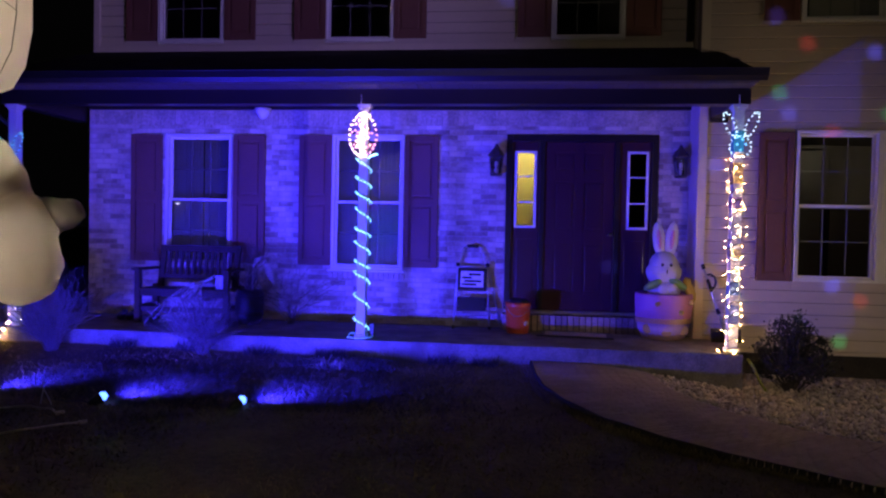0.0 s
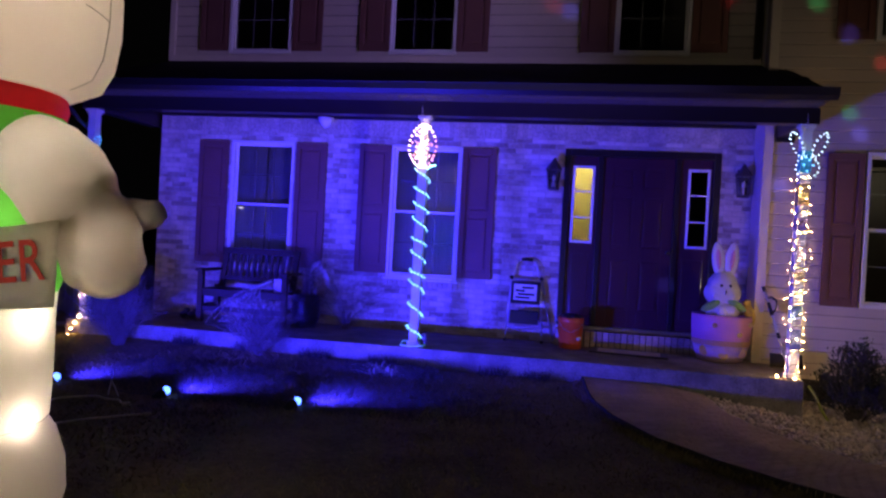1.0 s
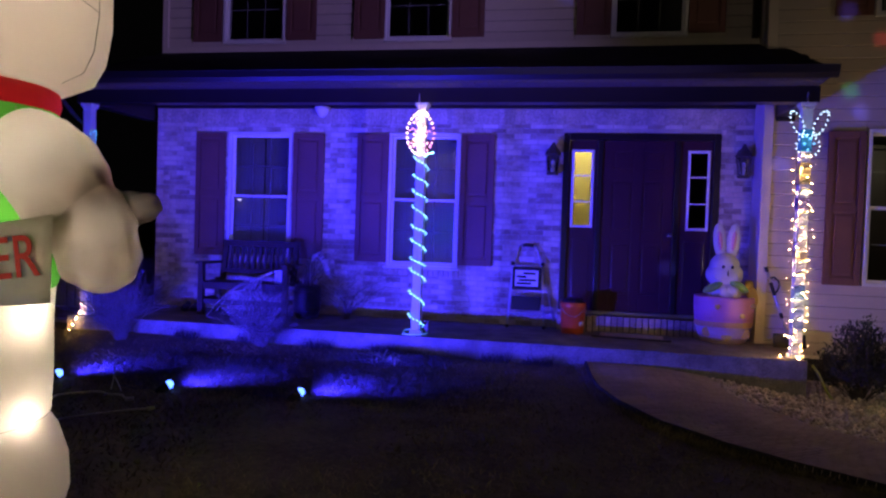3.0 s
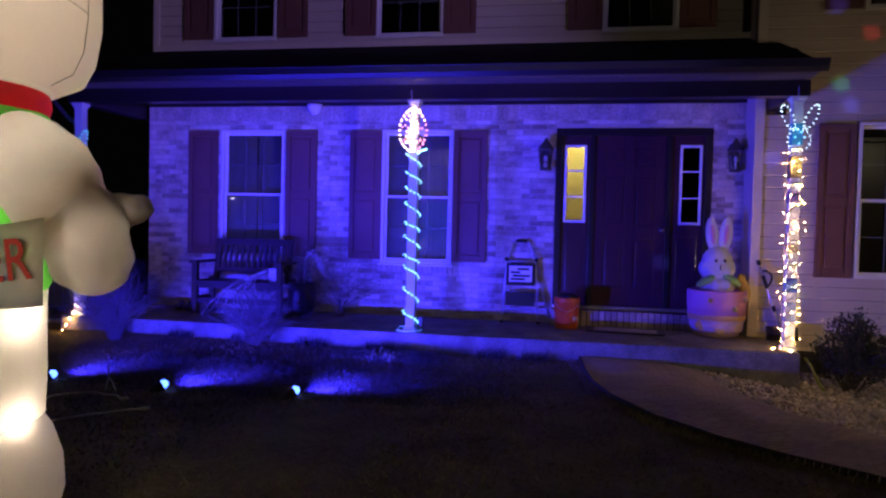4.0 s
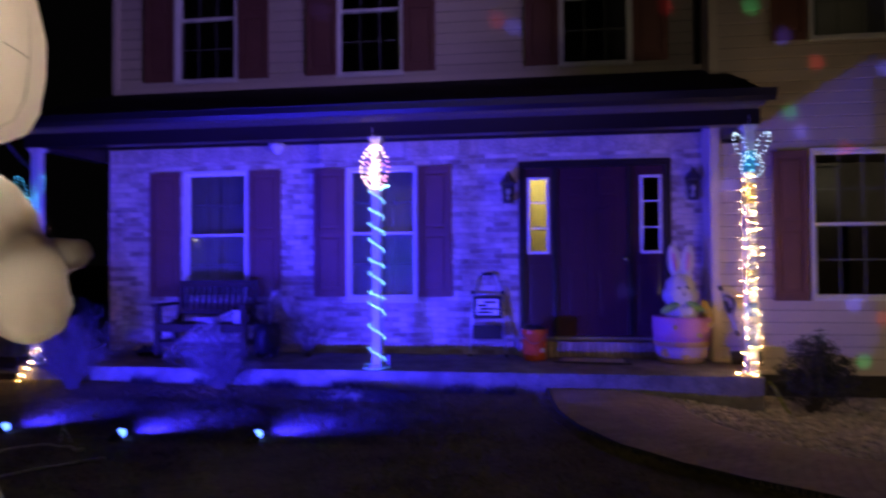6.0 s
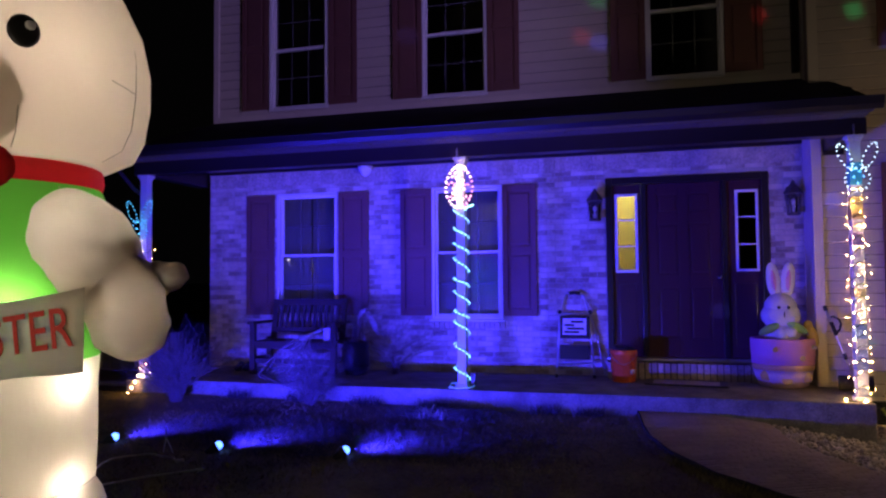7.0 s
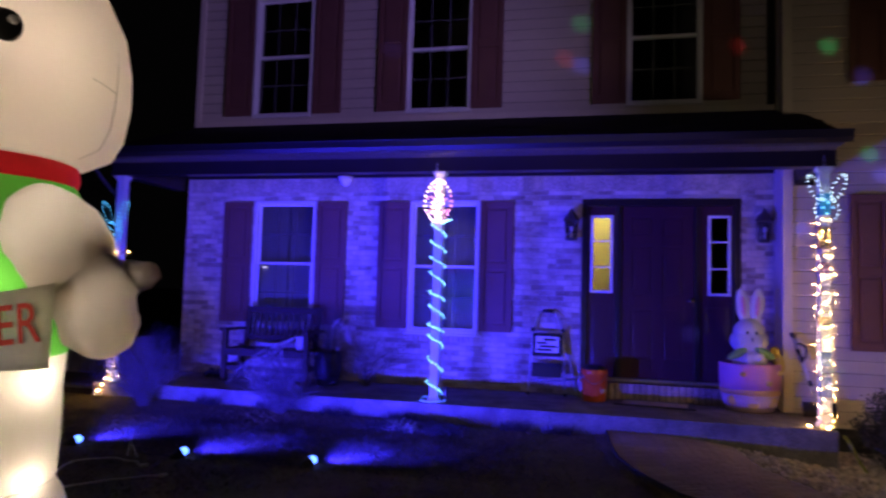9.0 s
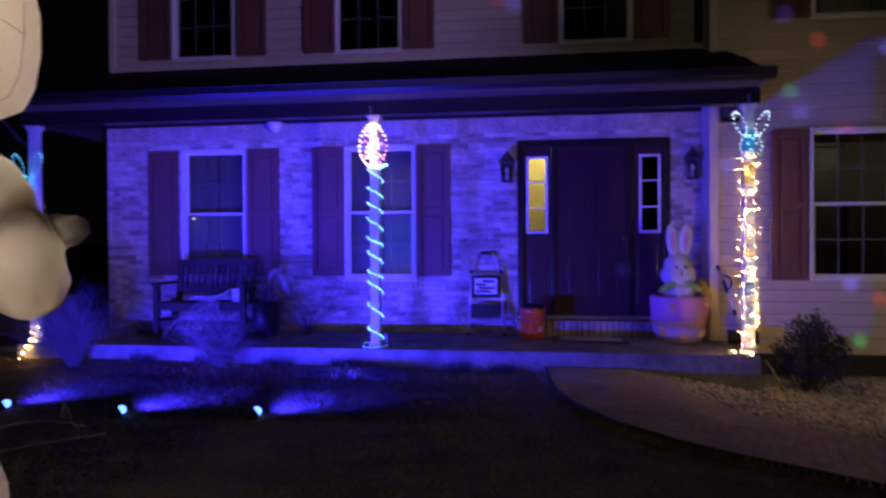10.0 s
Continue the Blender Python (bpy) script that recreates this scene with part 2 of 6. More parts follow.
WHITE = mat("white_trim", (0.78, 0.77, 0.75), 0.45, var=0.06, bump=0.03)
# white trim darkened: the middle post's weaker light put into its colour
DIM_POST_PAINT = mat("dim_white_post_paint", (0.50, 0.50, 0.49), 0.55, var=0.12, scale=4, bump=0.05)
CREAM = mat("cream_corner_board", (0.66, 0.58, 0.47), 0.5, var=0.06, bump=0.03)
SHUTTER = mat("burgundy_shutter", (0.175, 0.078, 0.060), 0.62, var=0.15, scale=3, bump=0.06)
DOOR = mat("dark_burgundy_door_paint", (0.06, 0.018, 0.032), 0.30, var=0.15, scale=3, bump=0.05, coat=0.2)
DARKTRIM = mat("dark_bronze_trim", (0.022, 0.016, 0.017), 0.3, var=0.15, bump=0.04)
GUTTER = mat("brown_gutter_metal", (0.011, 0.008, 0.008), 0.42, var=0.12, scale=2, bump=0.03)
SOFFIT = mat("soffit_vinyl", (0.105, 0.088, 0.07), 0.55, var=0.08, bump=0.03)
SHINGLE = mat("asphalt_shingle", (0.018, 0.017, 0.017), 0.95, var=0.4, fine=200, bump=0.5, spread=0.25)
SHINGLE_REST = mat("asphalt_shingle_joined", (0.018, 0.017, 0.017), 0.95, var=0.4, fine=200, bump=0.5, spread=0.25, island=True)
CONCRETE = mat("porch_concrete", (0.24, 0.225, 0.20), 0.9, var=0.6, scale=5, fine=70, bump=0.35, dirt=(0.11, 0.095, 0.08))
EARTH = mat("dormant_lawn_soil", (0.110, 0.082, 0.036), 0.95, var=0.6, scale=2.4, fine=25, bump=0.6)
BLADE = mat("dormant_grass", (0.150, 0.115, 0.045), 0.8, var=0.65, scale=2.4, fine=8, bump=0, spread=0.5, island=True)
PAVER = mat("brick_paver", (0.45, 0.35, 0.26), 0.9, var=0.3, scale=2, fine=50, bump=0.4, spread=0.10)
# shadow band under the wing, put into the foundation's base colour
SHADED_FOUNDATION = mat("shaded_foundation", (0.05, 0.045, 0.038), 0.9, var=0.4, bump=0.3)
EDGE_SHADE = mat("walk_edge_shade", (0.022, 0.020, 0.018), 0.85, var=0.3, bump=0.2)
LANTERN_METAL = mat("weathered_bronze", (0.07, 0.06, 0.055), 0.5, var=0.2, bump=0.05)
PAVER_REST = mat("brick_paver_joined", (0.45, 0.35, 0.26), 0.9, var=0.3, scale=2, fine=50, bump=0.4, spread=0.10, island=True)
SAND = mat("joint_sand", (0.30, 0.24, 0.18), 0.95, fine=90, bump=0.3)
PEBBLE = mat("white_pebble", (0.66, 0.58, 0.47), 0.8, var=0.2, scale=8, fine=60, bump=0.2, spread=0.35, island=True)
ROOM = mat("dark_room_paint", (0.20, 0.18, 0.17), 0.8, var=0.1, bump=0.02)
STUDY = mat("pale_room_paint", (0.52, 0.48, 0.43), 0.7, var=0.1, bump=0.02)
HALL = mat("yellow_hall_paint", (0.74, 0.66, 0.33), 0.7, var=0.05, bump=0.02)
CURTAIN = mat("sheer_curtain", (0.5, 0.48, 0.44), 0.8, var=0.12, scale=4, bump=0.1, stretch=(8, 1, 0.3))
DARK_CURTAIN = mat("dark_lined_curtain", (0.72, 0.69, 0.66), 0.8, var=0.12, scale=4, bump=0.1, stretch=(8, 1, 0.3))
MUNTIN = mat("grey_grille_bar", (0.22, 0.215, 0.21), 0.5, var=0.05, bump=0)
GLASS = glass_mat("window_glass")
BLACK = mat("black_metal", (0.02, 0.02, 0.02), 0.4, var=0.1, bump=0.03)
CHROME = mat("satin_nickel", (0.7, 0.68, 0.64), 0.25, metal=1.0, var=0.05, bump=0)
ALU = mat("brushed_aluminium", (0.65, 0.65, 0.66), 0.35, metal=0.8, var=0.08, bump=0.02)
WOOD = mat("weathered_bench_wood", (0.055, 0.036, 0.028), 0.75, var=0.35, scale=5, fine=40, bump=0.25, stretch=(1, 6, 6))
DARK_WOOD = mat("dark_polished_wood", (0.018, 0.010, 0.007), 0.4, var=0.3, scale=5, fine=40, bump=0.1, stretch=(6, 6, 1))
FENCEWOOD = mat("grey_fence_wood", (0.20, 0.17, 0.15), 0.85, var=0.3, scale=3, fine=40, bump=0.3, spread=0.2)
TWIG = mat("bare_twig", (0.12, 0.10, 0.09), 0.85, var=0.3, bump=0.1)
PALE_TWIG = mat("pale_dried_branch", (0.60, 0.55, 0.50), 0.8, var=0.2, bump=0.1)
LEAF = mat("evergreen_leaf", (0.036, 0.038, 0.022), 0.6, var=0.3, bump=0, spread=0.5, island=True)
WEED = mat("dry_weed", (0.042, 0.037, 0.035), 0.85, var=0.3, bump=0, spread=0.4, island=True)
ORANGE = mat("orange_plastic", (0.75, 0.13, 0.02), 0.35, var=0.08, bump=0.02, coat=0.2)
PAPER = mat("white_paper_label", (0.75, 0.74, 0.72), 0.7, var=0.08, bump=0.02)
CANE = mat("clear_plastic_tube", (0.7, 0.75, 0.7), 0.3, var=0.05, bump=0)
WIRE = mat("green_light_cable", (0.02, 0.035, 0.025), 0.5, var=0.1, bump=0)
CORD = mat("tan_extension_cord", (0.55, 0.46, 0.33), 0.6, var=0.1, bump=0)
NYLON_WHITE = fabric("white_nylon", (0.80, 0.72, 0.65))
NYLON_GREEN = fabric("green_nylon", (0.16, 0.62, 0.08))
NYLON_RED = fabric("red_nylon", (0.65, 0.02, 0.03))
NYLON_GREY = fabric("white_nylon_double", (0.82, 0.75, 0.68), 0.40)
BANNER_CLOTH = fabric("banner_cloth", (0.92, 0.87, 0.78), 0.40)
BULB_WARM = glow("warm_white_bulb", (1.0, 0.55, 0.16), 300)
BULB_CORE = glow("amber_core_bulb", (1.0, 0.60, 0.30), 4)
BULB_COOL = glow("cool_white_bulb", (0.60, 0.90, 1.0), 5)
BULB_BLUE = glow("aqua_bulb", (0.08, 0.55, 0.95), 3.6)
BULB_PINK = glow("pink_bulb", (1.0, 0.30, 0.34), 3.2)
BULB_RIM = glow("warm_rim_bulb", (1.0, 0.66, 0.52), 5)
BULB_GREEN = glow("aqua_rope_bulb", (0.30, 1.0, 0.85), 5)
LENS = glow("blue_flood_lens", (0.07, 0.17, 1.0), 6)

# ---- mesh helpers ----


def box(bm, x0, x1, y0, y1, z0, z1, bevel=0.0, m=None):
    made = bmesh.ops.create_cube(bm, size=1.0)["verts"]
    t = Matrix.Translation(((x0 + x1) / 2, (y0 + y1) / 2, (z0 + z1) / 2)) @ Matrix.Diagonal((x1 - x0, y1 - y0, z1 - z0, 1))
    bmesh.ops.transform(bm, matrix=(m @ t) if m else t, verts=made)
    if bevel:
        edges = list({e for v in made for e in v.link_edges})
        bmesh.ops.bevel(bm, geom=edges, offset=bevel, segments=2, affect="EDGES", profile=0.6)


def rod(bm, a, b, r0, r1=None, n=8):
    a, b = Vector(a), Vector(b)
    r1 = r0 if r1 is None else r1
    m = Matrix.Translation((a + b) / 2) @ (b - a).to_track_quat("Z", "Y").to_matrix().to_4x4()
    bmesh.ops.create_cone(bm, cap_ends=True, segments=n, radius1=r0, radius2=max(r1, 1e-4), depth=(b - a).length, matrix=m)


def tube(bm, pts, r, n=6):
    """A round tube along points."""
    pts = [Vector(p) for p in pts]
    rings = []
    for i, p in enumerate(pts):
        d = (pts[min(i + 1, len(pts) - 1)] - pts[max(i - 1, 0)]).normalized()
        s = d.cross(Vector((0, 0, 1)))
        s = s.normalized() if s.length > 1e-3 else Vector((1, 0, 0))
        u = s.cross(d)
        rings.append([bm.verts.new(p + (s * math.cos(k * math.tau / n) + u * math.sin(k * math.tau / n)) * r) for k in range(n)])
    for a, b in zip(rings, rings[1:]):
        for k in range(n):
            bm.faces.new((a[k], a[(k + 1) % n], b[(k + 1) % n], b[k]))
    bm.faces.new(rings[0][::-1])
    bm.faces.new(rings[-1])


def ball(bm, c, r, sub=1, squash=(1, 1, 1), m=None):
    t = Matrix.Translation(c) @ (m or Matrix()) @ Matrix.Diagonal((*squash, 1))
    bmesh.ops.create_icosphere(bm, subdivisions=sub, radius=r, matrix=t)


def lathe(bm, profile, n=24, c=(0, 0, 0), cap=True):
    """A body turned round the z axis from (radius, height) pairs."""
    rings = []
    for r, z in profile:
        rings.append([bm.verts.new((c[0] + r * math.cos(k * math.tau / n), c[1] + r * math.sin(k * math.tau / n), c[2] + z)) for k in range(n)])
    for a, b in zip(rings, rings[1:]):
        for k in range(n):
            bm.faces.new((a[k], a[(k + 1) % n], b[(k + 1) % n], b[k]))
    if cap:
        bm.faces.new(rings[0][::-1])
        bm.faces.new(rings[-1])


def mesh_of(name, bm, material, smooth=False):
    bmesh.ops.recalc_face_normals(bm, faces=bm.faces)
    data = bpy.data.meshes.new(name)
    bm.to_mesh(data)
    bm.free()
    for mm in (material if isinstance(material, (list, tuple)) else [material]):
        data.materials.append(mm)
    if smooth:
        data.shade_smooth()
    return data


def part(name, bm, material, parent=None, label="", smooth=False):
    ob = new(name, mesh_of(name, bm, material, smooth))
    ob.parent = parent
    if label:
        ob["label"] = label
    return ob


def piece(name, data, parent, m):
    ob = new(name, data)
    ob.parent = parent
    ob.matrix_basis = m
    return ob


def thing(name, x, y, z, label, category, group="", turn=0):
    ob = new(name)
    ob.matrix_basis = pose(x, y, z, 0, 0, turn)
    return tagged(ob, label, category, group)


def raw(name, verts, faces, material, parent=None, kind="", label="", category=""):
    data = bpy.data.meshes.new(name)
    data.from_pydata(verts, [], faces)
    data.materials.append(material)
    ob = new(name, data)
    ob.parent = parent
    tagged(ob, label, category, "", kind)
    return ob


def one_box(name, x0, x1, y0, y1, z0, z1, material, bevel=0.0, label="", category="", kind="structure", parent=None):
    bm = bmesh.new()
    box(bm, x0, x1, y0, y1, z0, z1, bevel)
    ob = part(name, bm, material, parent, "" if not parent else label)
    if not parent:
        tagged(ob, label, category, "", kind)
    return ob


SLAB = 0.30          # porch floor
WING_Y = -0.42       # front of the wing
WING_X = 7.83
EAVE_Y = -1.62
POST_Y = -1.285

# ---- large structure ----


def build_ground():
    xs = [-400, -60, -20, -8] + [-4 + 0.4 * i for i in range(46)] + [18, 30, 80, 400]
    ys = [-400, -80, -30, -14] + [-10 + 0.4 * i for i in range(26)] + [2, 10, 40, 120, 400]
    verts, faces = [], []
    for y in ys:
        for x in xs:
            verts.append((x, y, ground_z(x, y) + 0.02 * noise.noise((x * 0.9, y * 0.9, 3))))
    w = len(xs)
    for j in range(len(ys) - 1):
        for i in range(w - 1):
            faces.append((j * w + i, j * w + i + 1, (j + 1) * w + i + 1, (j + 1) * w + i))
    ob = raw("ground", verts, faces, EARTH)
    ob.data.shade_smooth()
    tagged(ob, "dark dormant lawn soil around the house", "ground", "", "structure")


build_ground()

# porch slab
slab = one_box("floor", -0.25, 8.09, -1.41, 0.0, -0.2, SLAB, CONCRETE, 0.015, "grey concrete porch slab with stained edge", "floor")
WINDOWS = [("window_1", 1.085, 2.0), ("window_2", 3.352, 4.297)]
WIN_Z0, WIN_Z1 = 0.985, 2.72
UP = [("window_3", 0.96, 1.86), ("window_4", 3.22, 4.125), ("window_5", 6.107, 7.011)]
UP_Z0, UP_Z1 = 3.91, 5.66
DOOR_X0, DOOR_X1, DOOR_Z0, DOOR_Z1 = 5.595, 7.453, 0.535, 2.735


def wall_with_holes(name, x0, x1, y0, y1, z0, z1, holes, material, label):
    """A wall along x with thickness, cut open at the holes (x0, x1, z0, z1)."""
    bm = bmesh.new()
    xs = sorted({x0, x1, *(h[0] for h in holes), *(h[1] for h in holes)})
    zs = sorted({z0, z1, *(h[2] for h in holes), *(h[3] for h in holes)})
    for a, b in zip(xs, xs[1:]):
        for c, d in zip(zs, zs[1:]):
            if not any(h[0] <= (a + b) / 2 <= h[1] and h[2] <= (c + d) / 2 <= h[3] for h in holes):
                box(bm, a, b, y0, y1, c, d)
    bmesh.ops.remove_doubles(bm, verts=bm.verts, dist=1e-5)
    ob = part(name, bm, material)
    return tagged(ob, label, "wall", "", "structure")


brick_holes = [(a, b, WIN_Z0, WIN_Z1) for _, a, b in WINDOWS] + [(DOOR_X0, DOOR_X1, SLAB, DOOR_Z1)]
wall_front = wall_with_holes("wall_front", 0.0, WING_X, -0.004, 0.22, SLAB, 3.12, brick_holes, MORTAR, "whitewashed tan brick wall of the porch")
up_holes = [(a, b, UP_Z0, UP_Z1) for _, a, b in UP]
wall_upper = wall_with_holes("wall_upper", 0.06, WING_X, 0.03, 0.22, 3.12, 6.6, up_holes, SIDING_BACKING, "upper storey wall clad in tan vinyl siding")
WING_WINS = [("window_6", 8.90, 9.82, 1.01, 2.74), ("window_7", 9.86, 10.78, 1.01, 2.74), ("window_8", 8.91, 9.83, 3.97, 5.66), ("window_9", 9.87, 10.79, 3.97, 5.66)]
wall_wing = wall_with_holes("wall_wing", WING_X, 12.5, WING_Y + 0.03, -0.2, 0.17, 6.6, [w[1:] for w in WING_WINS], SIDING_BACKING, "projecting wing wall clad in tan vinyl siding")
one_box("wall_wing_side", WING_X, WING_X + 0.15, -0.2, 6.0, 0.17, 6.6, CREAM, 0, "plain side wall of the wing", "wall")
one_box("wall_side", 0.0, 0.2, 0.22, 6.0, 0.0, 6.6, CREAM, 0, "plain side wall of the house", "wall")
one_box("wall_end", 12.3, 12.5, -0.2, 6.0, 0.0, 6.6, CREAM, 0, "plain far side wall of the wing", "wall")
one_box("wall_back", 0.0, 12.5, 6.0, 6.2, 0.0, 6.6, CREAM, 0, "plain back wall of the house", "wall")
one_box("foundation_wing", WING_X + 0.02, 12.5, WING_Y + 0.06, -0.1, -0.3, 0.17, SHADED_FOUNDATION, 0, "low foundation of the wing, shade put into its colour", "wall")
one_box("foundation_porch", 0.0, WING_X, 0.012, 0.22, -0.3, SLAB, CONCRETE, 0, "grey concrete foundation under the brick", "wall")
one_box("floor_upper", 0.2, 12.3, 0.22, 6.0, 3.1, 3.3, ROOM, 0, "plain floor between the storeys", "floor")
one_box("floor_ground", 0.2, 12.3, 0.22, 6.0, 0.2, 0.5, ROOM, 0, "plain floor inside the house", "floor")
one_box("ceiling_upper", -0.3, 12.8, -0.8, 6.4, 6.6, 6.8, SOFFIT, 0, "plain ceiling and soffit of the upper storey", "ceiling")


def build_main_roof():
    bm = bmesh.new()
    a = [bm.verts.new(p) for p in ((-0.4, -0.9, 6.8), (12.9, -0.9, 6.8), (12.9, 6.5, 6.8), (-0.4, 6.5, 6.8), (-0.4, 2.8, 9.2), (12.9, 2.8, 9.2))]
    for f in ((0, 1, 5, 4), (2, 3, 4, 5), (0, 4, 3), (1, 2, 5), (3, 2, 1, 0)):
        bm.faces.new([a[i] for i in f])
    tagged(part("roof_main", bm, SHINGLE), "dark shingled main roof of the house", "roof", "", "structure")


build_main_roof()


def build_porch_roof():
    """A hipped lean-to roof over the porch."""
    x0, x1, ze, zw, wx0, wx1 = -0.27, 8.09, 3.15, 3.80, 0.05, 7.95
    bm = bmesh.new()
    top = [bm.verts.new(p) for p in ((x0, EAVE_Y, ze), (x1, EAVE_Y, ze), (wx1 + 0.12, 0.03, zw), (wx0, 0.03, zw), (x0, 0.03, ze), (x1, WING_Y, ze))]
    bot = [bm.verts.new(v.co + Vector((0, 0, -0.05))) for v in top]
    for f in ((0, 1, 2, 3), (0, 3, 4), (1, 5, 2)):
        bm.faces.new([top[i] for i in f])
        bm.faces.new([bot[i] for i in f][::-1])
    for i, j in ((0, 1), (0, 4), (1, 5)):
        bm.faces.new((top[i], top[j], bot[j], bot[i]))
    roof = part("roof_porch", bm, SHINGLE)
    tagged(roof, "low hipped porch roof in dark asphalt shingles", "roof", "", "structure")
    # shingle tabs in courses
    rnd = random.Random(4)
    rise, run = zw - ze, 0.03 - EAVE_Y
    slope = math.atan2(rise, run)
    tab = bmesh.new()
    box(tab, -0.15, 0.15, 0, 0.17, 0.0, 0.008)
    tab_mesh = mesh_of("shingle", tab, SHINGLE)
    verts, faces, count = [], [], 0
    courses = 11
    for c in range(courses):
        s = c / courses
        y, z = EAVE_Y + run * s, ze + rise * s + 0.004
        a, b = x0 + (wx0 - x0) * s, x1 + (wx1 + 0.12 - x1) * s
        x = a + 0.16 - (c % 2) * 0.15
        while x < b - 0.1:
            if x > a + 0.1:
                m = pose(x, y, z + rnd.random() * 0.003, math.degrees(slope), 0, 0)
                if c < 10 and count < 290:
                    piece("shingle", tab_mesh, roof, m)
                    count += 1
                else:
                    i = len(verts)
                    verts += [m @ v.co for v in tab_mesh.vertices]
                    faces += [[i + k for k in p.vertices] for p in tab_mesh.polygons]
            x += 0.305
    if verts:
        raw("shingle_rest", verts, faces, SHINGLE_REST, roof, "stuff")
    # gutter trough with a rolled lip, along the front and the ends
    bm = bmesh.new()
    prof = [(0.0, 0.0), (0.0, -0.10), (-0.06, -0.115), (-0.10, -0.07), (-0.115, -0.01), (-0.12, 0.0), (-0.105, 0.004), (-0.095, -0.02), (-0.02, -0.09), (-0.01, 0.0)]
    ends = []
    for gx in (x0 - 0.05, x1 + 0.06):
        ends.append([bm.verts.new((gx, EAVE_Y + py, ze + pz)) for py, pz in prof])
    for k in range(len(prof)):
        j = (k + 1) % len(prof)
        bm.faces.new((ends[0][k], ends[0][j], ends[1][j], ends[1][k]))
    bm.faces.new(ends[0])
    bm.faces.new(ends[1][::-1])
    gutter = tagged(new("gutter"), "dark brown metal gutter along the porch eave", "gutter")
    part("trough", bm, GUTTER, gutter)
    # curved downspout elbow at the end of the gutter
    bm = bmesh.new()
    tube(bm, [(-0.30, EAVE_Y - 0.05, 3.05), (-0.30, EAVE_Y + 0.02, 2.96), (-0.27, EAVE_Y + 0.12, 2.86), (-0.23, POST_Y - 0.05, 2.70), (-0.18, POST_Y + 0.10, 2.60), (-0.165, POST_Y + 0.115, 2.4), (-0.165, POST_Y + 0.115, 0.35)], 0.024, 8)
    part("downspout", bm, GUTTER, gutter, smooth=True)
    # fascia, soffit boards, beam, porch ceiling
    one_box("trim_fascia", x0, x1, EAVE_Y, EAVE_Y + 0.02, 3.035, 3.14, SOFFIT, 0, "painted fascia board behind the gutter", "trim")
    one_box("trim_fascia_end", x1 - 0.02, x1, EAVE_Y + 0.02, WING_Y, 3.035, 3.10, SOFFIT, 0, "painted fascia board at the roof end", "trim")
    one_box("trim_fascia_end_far", x0, x0 + 0.02, EAVE_Y + 0.02, 0.0, 3.035, 3.10, SOFFIT, 0, "painted fascia board at the roof end", "trim")
    bm = bmesh.new()
    k = x0 + 0.02
    while k < x1 - 0.03:
        box(bm, k, min(k + 0.135, x1 - 0.022), EAVE_Y + 0.02, POST_Y - 0.08, 3.025, 3.04)
        k += 0.145
    tagged(part("ceiling_soffit", bm, SOFFIT), "ribbed tan vinyl soffit under the eave", "ceiling", "", "structure")
    bm = bmesh.new()
    k = -0.1
    while k < 8.06:
        box(bm, k, min(k + 0.19, 8.06), POST_Y + 0.08, 0.0, 3.10, 3.115)
        k += 0.2
    tagged(part("ceiling", bm, SOFFIT), "ribbed tan porch ceiling boards", "ceiling", "", "structure")
    one_box("trim_beam_front", -0.2, 8.10, POST_Y - 0.08, POST_Y + 0.08, 2.865, 3.024, DARKTRIM, 0.006, "dark boxed beam over the porch posts", "beam")
    one_box("trim_beam_side", -0.2, -0.04, POST_Y + 0.08, 0.0, 2.865, 3.09, DARKTRIM, 0.006, "dark boxed side beam of the porch", "beam")
    one_box("trim_beam_end", 7.94, 8.10, POST_Y + 0.08, WING_Y, 2.865, 3.09, DARKTRIM, 0.006, "dark boxed end beam of the porch", "beam")
    one_box("trim_frieze", 0.0, WING_X, -0.04, -0.005, 3.035, 3.098, DARKTRIM, 0.004, "dark frieze board on top of the brick", "trim")


build_porch_roof()
one_box("trim_band_upper", 0.05, WING_X, -0.012, 0.028, 3.80, 3.875, CREAM, 0.004, "plain band under the upper siding", "trim")
one_box("trim_corner_upper", 0.05, 0.13, -0.014, 0.029, 3.876, 6.6, CREAM, 0.004, "corner board of the upper storey", "trim")
one_box("trim_corner_wing", WING_X - 0.012, WING_X + 0.09, WING_Y - 0.014, WING_Y + 0.029, 0.305, 6.6, CREAM, 0.004, "cream corner board of the wing", "trim")
one_box("trim_corner_wing_side", WING_X - 0.013, WING_X - 0.001, WING_Y + 0.03, 0.0, 0.305, 3.09, CREAM, 0.002, "cream side return of the wing", "trim")
one_box("trim_skirt_wing", WING_X + 0.09, 12.5, WING_Y - 0.006, WING_Y + 0.029, 0.17, 0.21, CREAM, 0.003, "starter strip under the wing siding", "trim")
one_box("trim_downspout_corner", WING_X - 0.10, WING_X - 0.02, -0.09, -0.02, 3.86, 6.5, GUTTER, 0.01, "dark brown downspout in the inner corner", "downspout")

# ---- windows, door, shutters ----


def frame_ring(bm, x0, x1, y0, y1, z0, z1, w):
    box(bm, x0, x0 + w, y0, y1, z0, z1, 0.004)
    box(bm, x1 - w, x1, y0, y1, z0, z1, 0.004)
    box(bm, x0 + w, x1 - w, y0, y1, z1 - w, z1, 0.004)
    box(bm, x0 + w, x1 - w, y0, y1, z0, z0 + w, 0.004)


